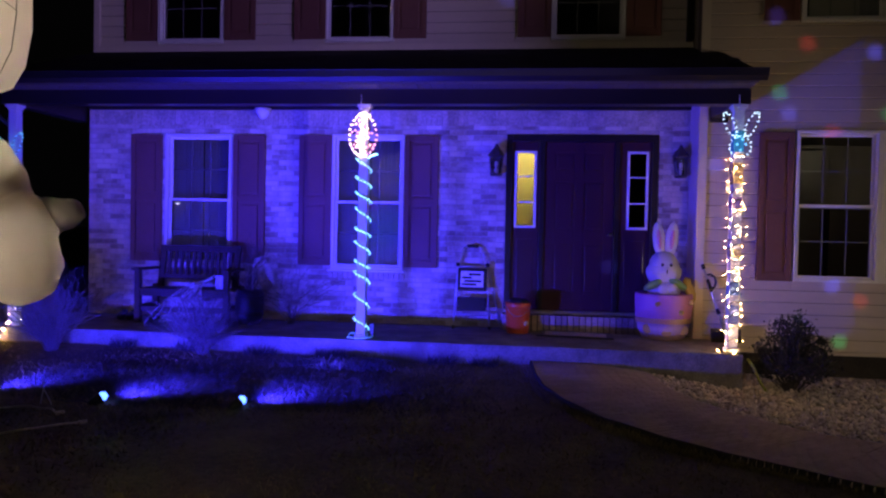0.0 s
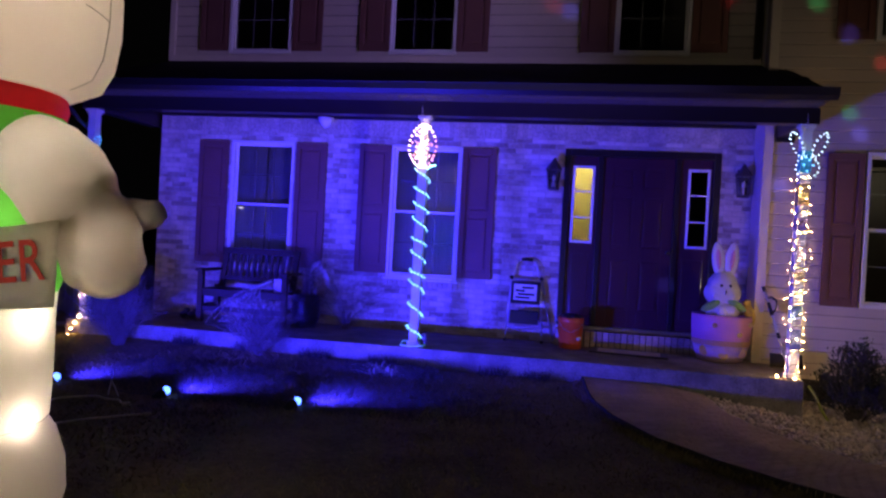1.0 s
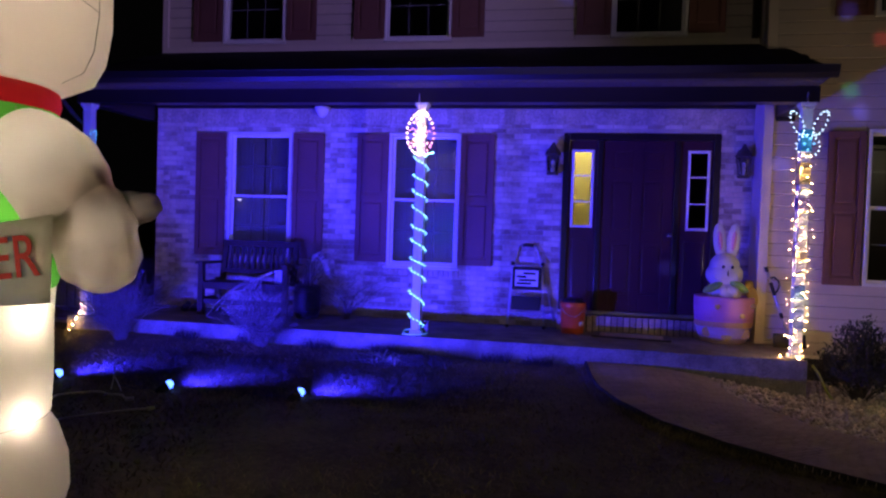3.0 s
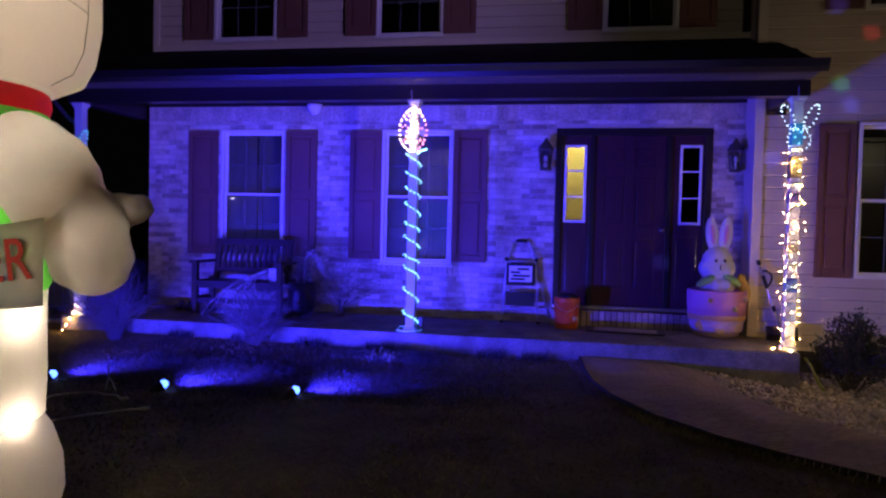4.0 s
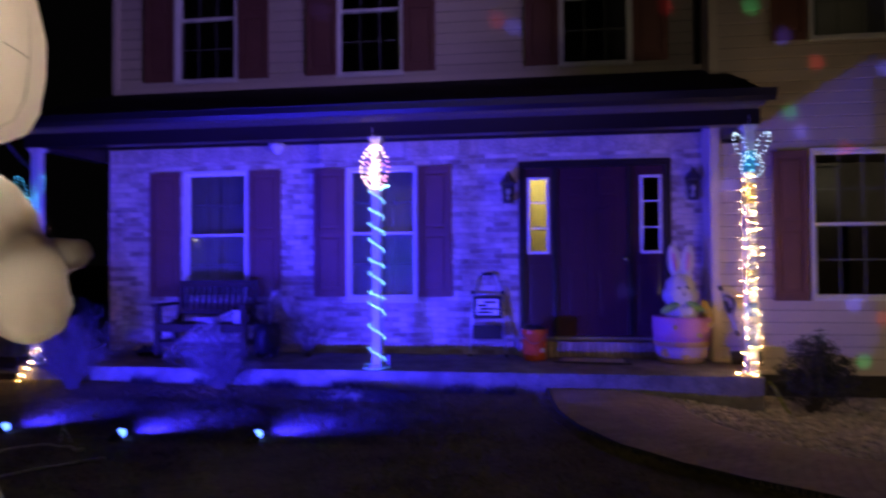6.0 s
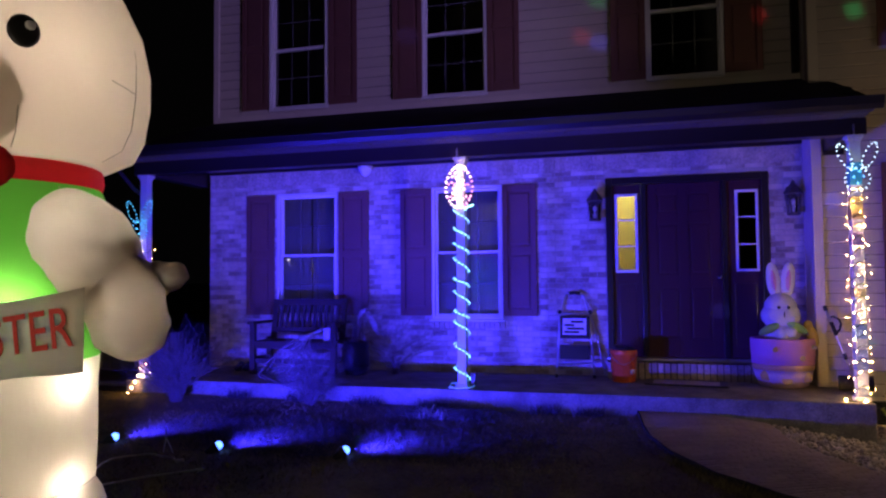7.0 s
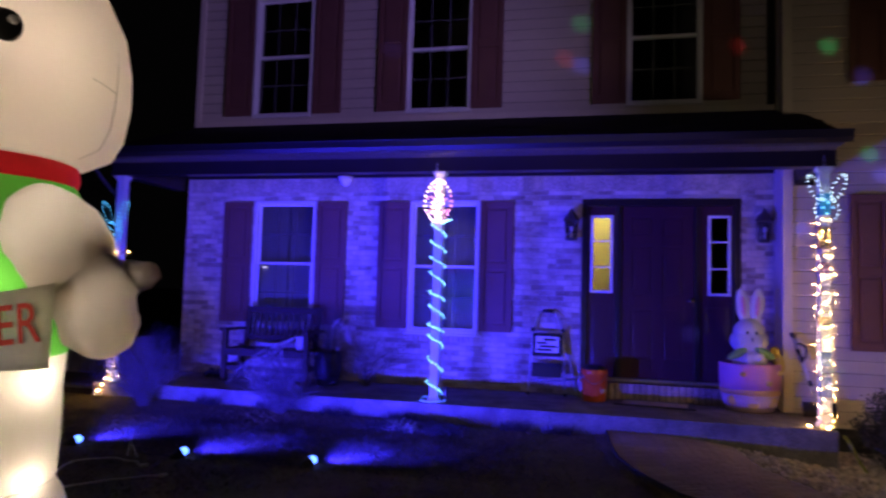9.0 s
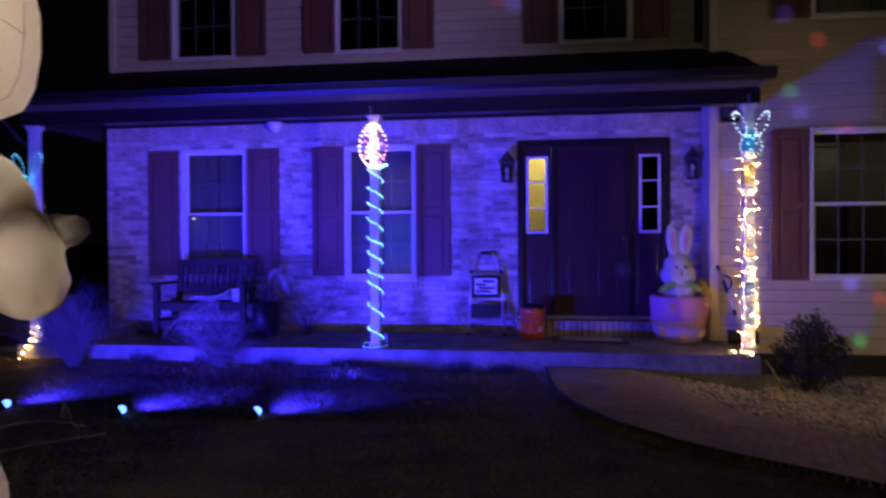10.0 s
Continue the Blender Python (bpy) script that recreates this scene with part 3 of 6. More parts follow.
def double_hung(name, x0, x1, y, z0, z1, label, sill=True):
    """A double-hung window with three by two panes a sash."""
    win = new(name)
    tagged(win, label, "window", "", "structure")
    bm = bmesh.new()
    frame_ring(bm, x0, x1, y - 0.03, y + 0.10, z0, z1, 0.038)
    part("window_frame", bm, WHITE, win)
    if sill:
        bm = bmesh.new()
        box(bm, x0 - 0.03, x1 + 0.03, y - 0.06, y + 0.02, z0 - 0.03, z0 - 0.002, 0.006)
        part("window_sill", bm, WHITE, win)
    mid = (z0 + z1) / 2
    for low, high, dy in ((z0 + 0.038, mid + 0.02, 0.028), (mid - 0.02, z1 - 0.038, 0.058)):
        a, b = x0 + 0.038, x1 - 0.038
        bm = bmesh.new()
        frame_ring(bm, a + 0.001, b - 0.001, y + dy - 0.014, y + dy + 0.014, low, high, 0.03)
        sash = part("sash", bm, WHITE, win)
        ia, ib, lo, hi = a + 0.03, b - 0.03, low + 0.03, high - 0.03
        for k in (1, 2):
            bm = bmesh.new()
            cx = ia + (ib - ia) * k / 3
            box(bm, cx - 0.006, cx + 0.006, y + dy + 0.0105, y + dy + 0.0135, lo, hi)
            part("muntin", bm, MUNTIN, sash)
        bm = bmesh.new()
        cz = (lo + hi) / 2
        box(bm, ia, ib, y + dy + 0.010, y + dy + 0.0132, cz - 0.006, cz + 0.006)
        part("muntin", bm, MUNTIN, sash)
        bm = bmesh.new()
        box(bm, ia, ib, y + dy + 0.005, y + dy + 0.009, lo, hi)
        pane = part("pane", bm, GLASS, sash)
        pane.visible_shadow = False
    return win


for nm, a, b in WINDOWS:
    double_hung(nm, a, b, 0.0, WIN_Z0, WIN_Z1, "white double-hung window with grilles in the brick wall")
for nm, a, b in UP:
    double_hung(nm, a, b, 0.0, UP_Z0, UP_Z1, "white double-hung upper window, dark inside", False)
for nm, a, b, c, d in WING_WINS:
    double_hung(nm, a, b, WING_Y, c, d, "white double-hung window of the paired wing window", False)
one_box("trim_mullion", 9.821, 9.859, WING_Y - 0.03, WING_Y + 0.1, 1.01, 2.74, WHITE, 0.004, "white mullion between paired windows", "trim")
one_box("trim_mullion_upper", 9.831, 9.869, WING_Y - 0.03, WING_Y + 0.1, 3.97, 5.66, WHITE, 0.004, "white mullion between paired windows", "trim")


def shutter(x0, x1, y, z0, z1):
    s = thing("shutter", (x0 + x1) / 2, y, z0, "burgundy raised-panel shutter fixed beside a window", "shutter", "window shutters")
    w, h, st = (x1 - x0) / 2, z1 - z0, 0.065
    bm = bmesh.new()
    box(bm, -w, -w + st, -0.03, -0.002, 0, h, 0.004)
    box(bm, w - st, w, -0.03, -0.002, 0, h, 0.004)
    part("stile", bm, SHUTTER, s)
    for c, d in ((0, 0.085), (h * 0.5 - 0.04, h * 0.5 + 0.04), (h - 0.075, h)):
        bm = bmesh.new()
        box(bm, -w + st, w - st, -0.029, -0.002, c, d, 0.003)
        part("rail", bm, SHUTTER, s)
    for c, d in ((0.085, h * 0.5 - 0.04), (h * 0.5 + 0.04, h - 0.075)):
        bm = bmesh.new()
        box(bm, -w + st, w - st, -0.007, -0.002, c, d)
        box(bm, -w + st + 0.032, w - st - 0.032, -0.026, -0.006, c + 0.036, d - 0.036, 0.009)
        part("panel", bm, SHUTTER, s)
    return s


first = shutter(0.61, 1.045, -0.012, 1.03, 2.705)
for cx in (2.245, 3.135, 4.52):
    copy_thing(first, pose(cx, -0.012, 1.03))
up_sh = shutter(0.525, 0.945, -0.012, 3.94, 5.66)
for cx in (2.09, 3.03, 4.335, 5.90, 7.225):
    copy_thing(up_sh, pose(cx, -0.012, 3.94))
wing_sh = shutter(8.49, 8.875, WING_Y - 0.012, 1.01, 2.715)
copy_thing(wing_sh, pose(8.69, WING_Y - 0.012, 3.98))


def build_door():
    door = new("door_1")
    tagged(door, "closed dark burgundy panelled front door with two sidelights", "door", "", "structure")
    y = 0.03
    bm = bmesh.new()
    box(bm, DOOR_X0, DOOR_X0 + 0.075, -0.02, 0.16, DOOR_Z0 - 0.03, DOOR_Z1, 0.006)
    box(bm, DOOR_X1 - 0.075, DOOR_X1, -0.02, 0.16, DOOR_Z0 - 0.03, DOOR_Z1, 0.006)
    box(bm, DOOR_X0 + 0.075, DOOR_X1 - 0.075, -0.02, 0.16, DOOR_Z1 - 0.085, DOOR_Z1, 0.006)
    for c in (6.045, 6.965):
        box(bm, c - 0.03, c + 0.03, 0.0, 0.16, DOOR_Z0, DOOR_Z1 - 0.085, 0.006)
    part("door_frame", bm, DARKTRIM, door)
    bm = bmesh.new()
    box(bm, DOOR_X0 - 0.0, DOOR_X1 + 0.0, -0.05, 0.16, SLAB + 0.2, DOOR_Z0 - 0.001, 0.006)
    part("threshold", bm, ALU, door, "worn metal threshold")
    # leaf with six panels
    a, b, lo, hi = 6.076, 6.934, DOOR_Z0, DOOR_Z1 - 0.087
    bm = bmesh.new()
    box(bm, a, b, y + 0.012, y + 0.05, lo, hi)
    w = b - a
    rows = [(lo + 0.22, lo + 0.85), (lo + 1.0, lo + 1.62), (lo + 1.74, hi - 0.13)]
    xs = [(a + 0.12, a + w / 2 - 0.055), (a + w / 2 + 0.055, b - 0.12)]
    fx = [a, xs[0][0], xs[0][1], xs[1][0], xs[1][1], b]
    for i in (0, 2, 4):
        box(bm, fx[i], fx[i + 1], y, y + 0.013, lo, hi, 0.003)
    fz = [lo, rows[0][0], rows[0][1], rows[1][0], rows[1][1], rows[2][0], rows[2][1], hi]
    for i in (0, 2, 4, 6):
        for p, q in xs:
            box(bm, p, q, y, y + 0.013, fz[i], fz[i + 1], 0.003)
    leaf = part("door_leaf", bm, DOOR, door)
    for c, d in rows:
        for p, q in xs:
            bm = bmesh.new()
            box(bm, p + 0.03, q - 0.03, y + 0.002, y + 0.014, c + 0.03, d - 0.03, 0.008)
            part("panel", bm, DOOR, leaf)
    bm = bmesh.new()
    rod(bm, (6.895, y, 1.50), (6.895, y - 0.012, 1.50), 0.03, n=16)
    rod(bm, (6.895, y - 0.012, 1.50), (6.895, y - 0.045, 1.50), 0.012, n=12)
    ball(bm, (6.895, y - 0.058, 1.50), 0.028, 2)
    part("door_knob", bm, CHROME, leaf, "round satin nickel door knob", True)
    # sidelights
    for p, q, ga, gb in ((5.671, 6.014, 5.70, 5.975), (6.996, 7.377, 7.085, 7.345)):
        gz0, gz1 = 1.565, 2.535
        bm = bmesh.new()
        box(bm, p, ga + 0.02, y, y + 0.04, lo, hi)
        box(bm, gb - 0.02, q, y, y + 0.04, lo, hi)
        box(bm, ga + 0.02, gb - 0.02, y, y + 0.04, lo, gz0 + 0.02)
        box(bm, ga + 0.02, gb - 0.02, y, y + 0.04, gz1 - 0.02, hi)
        box(bm, p + 0.07, q - 0.07, y - 0.008, y - 0.001, lo + 0.15, gz0 - 0.14, 0.007)
        side = part("sidelight", bm, DOOR, door)
        bm = bmesh.new()
        frame_ring(bm, ga, gb, y - 0.014, y - 0.001, gz0, gz1, 0.032)
        for k in (1, 2):
            cz = gz0 + (gz1 - gz0) * k / 3
            box(bm, ga + 0.033, gb - 0.033, y - 0.012, y - 0.003, cz - 0.009, cz + 0.009)
        part("sidelight_frame", bm, WHITE, side, "white three-pane sidelight frame")
        for k in range(3):
            z0 = gz0 + 0.03 + (gz1 - gz0 - 0.06) * k / 3
            bm = bmesh.new()
            box(bm, ga + 0.025, gb - 0.025, y + 0.015, y + 0.019, z0 + 0.002, z0 + (gz1 - gz0 - 0.06) / 3 - 0.002)
            pane = part("pane", bm, GLASS, side)
            pane.visible_shadow = False


build_door()

# ---- rooms behind the glass ----


def room(name, x0, x1, y0, y1, z0, z1, material, label):
    bm = bmesh.new()
    box(bm, x0, x1, y1, y1 + 0.05, z0, z1)
    box(bm, x0 - 0.05, x0, y0, y1, z0, z1)
    box(bm, x1, x1 + 0.05, y0, y1, z0, z1)
    box(bm, x0, x1, y0, y1, z1, z1 + 0.04)
    box(bm, x0, x1, y0, y1, z0 - 0.04, z0)
    tagged(part(name, bm, material), label, "wall", "", "structure")


room("wall_hall", 5.56, 6.2, 0.225, 1.3, 0.56, 3.0, HALL, "yellow painted hall lit by a lamp")
lamp("POINT", "hall_lamp", (5.95, 0.8, 2.75), (5.9, 0.8, 0), 11, (1.0, 0.84, 0.52), 0.08)
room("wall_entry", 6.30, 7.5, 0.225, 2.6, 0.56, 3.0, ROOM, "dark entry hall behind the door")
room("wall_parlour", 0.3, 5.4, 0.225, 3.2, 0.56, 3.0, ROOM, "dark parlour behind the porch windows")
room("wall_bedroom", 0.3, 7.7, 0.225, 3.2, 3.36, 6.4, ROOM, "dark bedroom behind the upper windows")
room("wall_dining", 8.1, 11.5, -0.195, 3.0, 0.56, 3.0, ROOM, "dim dining room behind the wing window")
room("wall_study", 8.1, 11.5, -0.195, 2.6, 3.36, 6.4, STUDY, "dim upper room behind the wing window")
lamp("POINT", "dining_lamp", (10.75, 0.35, 2.93), (9, 1, 1), 22, (1.0, 0.78, 0.5), 0.1)
lamp("POINT", "study_lamp", (9.37, 0.6, 5.28), (9, 1, 4), 2.5, (1.0, 0.82, 0.55), 0.07)
lamp("POINT", "parlour_lamp", (0.55, 2.6, 1.75), (1, 1, 1), 3.0, (1.0, 0.8, 0.5), 0.06)


def curtain(x0, x1, y, z0, z1, cloth=None, text="pale gathered curtain hanging inside a window", fold=0.025):
    c = bmesh.new()
    n = 40
    rows = []
    for z in (z0, z1):
        rows.append([c.verts.new((x0 + (x1 - x0) * i / n, y + fold * (math.sin(i * 1.35 + z) + 0.4 * math.sin(i * 0.7)), z)) for i in range(n + 1)])
    for i in range(n):
        c.faces.new((rows[0][i], rows[0][i + 1], rows[1][i + 1], rows[1][i]))
    bmesh.ops.solidify(c, geom=c.faces[:], thickness=0.004)
    tagged(part("curtain", c, cloth or CURTAIN, smooth=True), text, "curtain", "window curtains")


for x0, x1 in ((1.10, 1.535), (1.545, 1.985), (3.37, 3.82), (3.83, 4.28)):
    curtain(x0, x1, 0.16, 1.0, 2.70, DARK_CURTAIN, "dull lined curtain drawn behind a porch window", 0.003)
for x0, x1 in ((8.95, 9.08), (9.66, 9.9)):
    curtain(x0, x1, -0.12, 3.45, 5.7)



def dining_furniture():
    # cabinet added to keep the unlit side of the room dark
    c = thing("tall_cabinet", 9.75, 2.62, 0.56, "tall dark cabinet added to darken one side of the dining room", "cabinet")
    bm = bmesh.new()
    box(bm, -0.58, 0.58, -0.25, 0.30, 0.08, 2.30, 0.012)
    body = part("body", bm, DARK_WOOD, c)
    bm = bmesh.new()
    box(bm, -0.62, 0.62, -0.29, 0.31, 2.30, 2.37, 0.015)
    part("cornice", bm, DARK_WOOD, c)
    for k in (-1, 1):
        bm = bmesh.new()
        box(bm, k * 0.29 - 0.27, k * 0.29 + 0.27, -0.272, -0.251, 0.12, 2.24, 0.006)
        leaf = part("door", bm, DARK_WOOD, c)
        bm = bmesh.new()
        ball(bm, (k * 0.05, -0.285, 1.2), 0.016, 2)
        part("knob", bm, CHROME, leaf, "small metal knob", True)
    t = thing("sideboard", 10.95, 2.55, 0.56, "low dark wooden sideboard in the dining room", "sideboard")
    bm = bmesh.new()
    box(bm, -0.52, 0.52, -0.22, 0.36, 0.1, 1.40, 0.01)
    part("body", bm, DARK_WOOD, t)
    bm = bmesh.new()
    box(bm, -0.545, 0.545, -0.25, 0.37, 1.40, 1.44, 0.01)
    part("top", bm, DARK_WOOD, t)


dining_furniture()


def study_lamp():
    f = thing("floor_lamp", 9.37, 0.6, 3.36, "slim floor lamp glowing in the upper room", "lamp")
    bm = bmesh.new()
    lathe(bm, [(0.13, 0.0), (0.13, 0.02), (0.03, 0.035), (0.012, 0.06), (0.012, 1.70), (0.02, 1.72)], 16)
    part("stand", bm, BLACK, f, "", True)
    bm = bmesh.new()
    ball(bm, (0, 0, 1.78), 0.045, 2)
    part("bulb", bm, glow("room_bulb", (1.0, 0.85, 0.62), 6), f, "glowing round bulb", True)


study_lamp()
for px, pz in ((9.7, 4.75), (10.1, 4.5), (9.25, 4.35)):
    fr = thing("picture_frame", px, 2.575, pz, "small dark framed picture on the room wall", "picture", "wall pictures")
    bm = bmesh.new()
    frame_ring(bm, -0.13, 0.13, -0.015, 0.015, 0, 0.34, 0.025)
    part("frame", bm, BLACK, fr)
    bm = bmesh.new()
    box(bm, -0.106, 0.106, 0.0, 0.01, 0.024, 0.316)
    part("print", bm, WOOD, fr, "plain brownish print")

# glowing spot added for a small warm glint in the pane
night = thing("night_light", 1.19, 0.115, 1.80, "tiny warm glowing spot added as a glint in a porch window", "lamp")
bm = bmesh.new()
ball(bm, (0, 0, 0), 0.022, 2, (1.6, 0.6, 0.5))
part("glowing_spot", bm, glow("glint_spot_glow", (1.0, 0.85, 0.5), 1.6), night, "", True)
bm = bmesh.new()
rod(bm, (0, 0, 0.0), (0, 0, 0.9), 0.002, 0.002, 5)
part("cord", bm, BLACK, night)

# ---- posts ----


def post(x, y, z0, z1, label, paint):
    p = thing("porch_post", x, y, z0, label, "post", "porch posts")
    h = z1 - z0
    bm = bmesh.new()
    box(bm, -0.05, 0.05, -0.05, 0.05, 0.05, h - 0.06, 0.008)
    part("shaft", bm, paint, p)
    bm = bmesh.new()
    box(bm, -0.068, 0.068, -0.068, 0.068, 0, 0.05, 0.012)
    part("base", bm, paint, p)
    bm = bmesh.new()
    box(bm, -0.06, 0.06, -0.06, 0.06, h - 0.06, h - 0.03, 0.008)
    box(bm, -0.074, 0.074, -0.074, 0.074, h - 0.03, h, 0.006)
    part("capital", bm, paint, p)
    return p


POSTS = [(-0.08, "white porch post wrapped in small string lights"), (4.065, "white porch post wrapped in aqua rope light"), (8.0, "white porch post wrapped in warm string lights")]
for px, text in POSTS:
    post(px, POST_Y, SLAB, 2.865, text, DIM_POST_PAINT if px == 4.065 else WHITE)

# ---- step ----


def build_step():
    step = thing("entry_step", 6.52, 0, SLAB, "brick entry step with upright bricks under the door", "step")
    # core darker than the bricks, shows in their joints
    bm = bmesh.new()
    box(bm, -0.92, 0.93, -0.225, -0.002, 0, 0.188)
    part("core", bm, mat("dark_mortar", (0.06, 0.053, 0.046), 0.95, var=0.3, bump=0.3), step)
    b = bmesh.new()
    box(b, -0.0295, 0.0295, -0.02, 0.02, 0.004, 0.2, 0.004)
    face = mesh_of("brick", b, STEP_BRICK)
    b = bmesh.new()
    box(b, -0.031, 0.031, -0.11, 0.11, 0, 0.012, 0.003)
    tread = mesh_of("tread_brick", b, STEP_BRICK)
    for i in range(26):
        x = -0.90 + i * 0.0725
        piece("brick", face, step, pose(x, -0.24, 0))
        piece("brick", tread, step, pose(x, -0.118, 0.189))


build_step()

# ---- inflatable figure on the lawn ----
BEAR_X, BEAR_Y = 2.95, -6.2


def build_inflatable():
    """One hollow nylon figure: legs, jumper, collar, head, arms, bow."""
    bm = bmesh.new()
    g = ground_z(BEAR_X, BEAR_Y)
    prof = [(0.40, 0.0), (0.52, 0.05), (0.56, 0.18), (0.55, 0.32), (0.50, 0.47), (0.462, 0.53), (0.468, 0.56), (0.475, 0.75), (0.478, 1.0), (0.485, 1.14),
            (0.495, 1.16), (0.53, 1.3), (0.545, 1.5), (0.54, 1.7), (0.525, 1.84), (0.487, 1.945), (0.487, 1.95), (0.497, 1.99), (0.49, 2.04), (0.485, 2.045),
            (0.52, 2.06), (0.635, 2.12), (0.68, 2.22), (0.70, 2.38), (0.70, 2.55), (0.67, 2.72), (0.59, 2.9), (0.45, 3.04), (0.25, 3.12), (0.06, 3.15)]
    n = 48
    rings = []
    for r, z in prof:
        rings.append([bm.verts.new((r * (1 + 0.012 * math.sin(5 * k * math.tau / n + z * 7)) * math.cos(k * math.tau / n), r * math.sin(k * math.tau / n), z)) for k in range(n)])
    for i, (a, b) in enumerate(zip(rings, rings[1:])):
        z = (prof[i][1] + prof[i + 1][1]) / 2
        slot = 0 if z < 1.15 else 1 if z < 1.947 else 2 if z < 2.046 else 0
        for k in range(n):
            f = bm.faces.new((a[k], a[(k + 1) % n], b[(k + 1) % n], b[k]))
            f.material_index, f.smooth = slot, True
    bm.faces.new(rings[0][::-1])
    bm.faces.new(rings[-1])

    def crease(p):
        """Folds where the cloth is gathered."""
        return 0.016 * noise.noise((p.x * 5, p.y * 5, p.z * 9)) + 0.011 * noise.noise((p.x * 16, p.y * 16, p.z * 22 + 4))

    def blob(c, r, squash, turn, slot, sub=4):
        before = set(bm.faces)
        ball(bm, c, r, sub, squash, Euler([radians(a) for a in turn]).to_matrix().to_4x4())
        for f in bm.faces:
            if f not in before:
                f.material_index, f.smooth = slot, True
        if slot == 3:
            for v in {v for f in bm.faces if f not in before for v in f.verts}:
                away = v.co - Vector(c)
                v.co += away.normalized() * crease(v.co) * (1.6 if away.z < 0 else 0.8)

    for side in (1, -1):
        blob((side * 0.92, -0.39, 1.63), 0.235, (1.20, 0.66, 0.80), (0, side * 42, 0), 3)
        blob((side * 0.66, -0.14, 1.67), 0.15, (1.35, 0.8, 0.85), (0, 0, side * -32), 3)
        blob((side * 1.12, -0.40, 1.40), 0.195, (0.84, 0.60, 1.06), (0, side * -14, 0), 3)
        blob((side * 1.03, -0.395, 1.52), 0.15, (1.0, 0.62, 1.0), (0, side * 30, 0), 3)
        blob((side * 1.21, -0.33, 1.50), 0.10, (1.25, 0.7, 0.75), (0, side * -14, 0), 3)
        blob((side * 0.42, 0.0, 3.02), 0.2, (1, 0.55, 1), (0, 0, 0), 0, 3)
        a = radians(-60 + side * 27)
        blob((0.697 * math.cos(a), 0.697 * math.sin(a), 2.525), 0.062, (0.4, 1, 1.15), (0, -6, -60 + side * 27), 4, 3)
        b = radians(-60 + side * 27 + 1.6)
        blob((0.723 * math.cos(b), 0.723 * math.sin(b), 2.545), 0.021, (0.4, 1, 1), (0, -6, -60 + side * 27), 5, 2)
        c = radians(-60 + side * 15)
        blob((0.555 * math.cos(c), 0.555 * math.sin(c), 1.98), 0.12, (0.45, 1.05, 0.85), (0, 0, -60), 2, 3)
    f = (math.cos(radians(-60)), math.sin(radians(-60)))
    blob((0.55 * f[0], 0.55 * f[1], 2.30), 0.27, (0.6, 1.1, 0.85), (0, 0, -60), 0, 4)
    blob((0.71 * f[0], 0.71 * f[1], 2.40), 0.06, (0.6, 1.3, 0.9), (0, 0, -60), 4, 3)
    blob((0.57 * f[0], 0.57 * f[1], 1.99), 0.06, (0.7, 1, 1), (0, 0, 0), 2, 3)

    # sewn seams
    def seam(pts):
        before = set(bm.faces)
        tube(bm, pts, 0.0022, 4)
        for f in bm.faces:
            if f not in before:
                f.material_index = 6

    def on_head(deg, z):
        for (r0, z0), (r1, z1) in zip(prof, prof[1:]):
            if z0 <= z <= z1:
                r = r0 + (r1 - r0) * (z - z0) / max(z1 - z0, 1e-6) + 0.001
                return (r * math.cos(radians(deg)), r * math.sin(radians(deg)), z)

    seam([on_head(14, 2.07 + 0.05 * i) for i in range(20)])
    seam([on_head(-1 + 3 * i, 2.41 - 0.004 * i) for i in range(6)])
    seam([on_head(-34, 2.07 + 0.05 * i) for i in range(4)])
    seam([on_head(-120 + 4 * i, 0.545) for i in range(50)])
    seam([on_head(-42, 0.06 + 0.05 * i) for i in range(10)])
    seam([on_head(-10, 1.85 + 0.02 * i) for i in range(5)])
    data = mesh_of("inflatable_bear", bm, [NYLON_WHITE, NYLON_GREEN, NYLON_RED, NYLON_GREY, BLACK, WHITE, SEAM])
    ob = new("inflatable_bear", data)
    ob.matrix_basis = pose(BEAR_X, BEAR_Y, g - 0.045)
    tagged(ob, "tall lit inflatable white bear in green jumper and red collar", "inflatable")
    # inner lamps; the last two are fill added to brighten the arms
    for lx, ly, lz, p in ((0.40, 0.03, 1.0, 3.09), (0.385, 0.02, 0.53, 2.74), (-0.3, 0.0, 1.0, 2.38), (0.36, -0.14, 2.43, 4.5), (-0.25, 0.0, 2.5, 5.35), (0.38, -0.26, 1.36, 3.6), (-0.2, 0, 1.7, 1.90), (0.90, -0.39, 1.64, 1.0), (1.12, -0.40, 1.37, 0.85)):
        lamp("POINT", "bear_lamp_and_fill", (BEAR_X + lx, BEAR_Y + ly, g + lz), (0, 0, 0), p, (1.0, 0.82, 0.64) if p > 1 else (1.0, 0.88, 0.72), 0.025)


SEAM = mat("grey_seam_thread", (0.42, 0.38, 0.33), 0.8, bump=0)
build_inflatable()


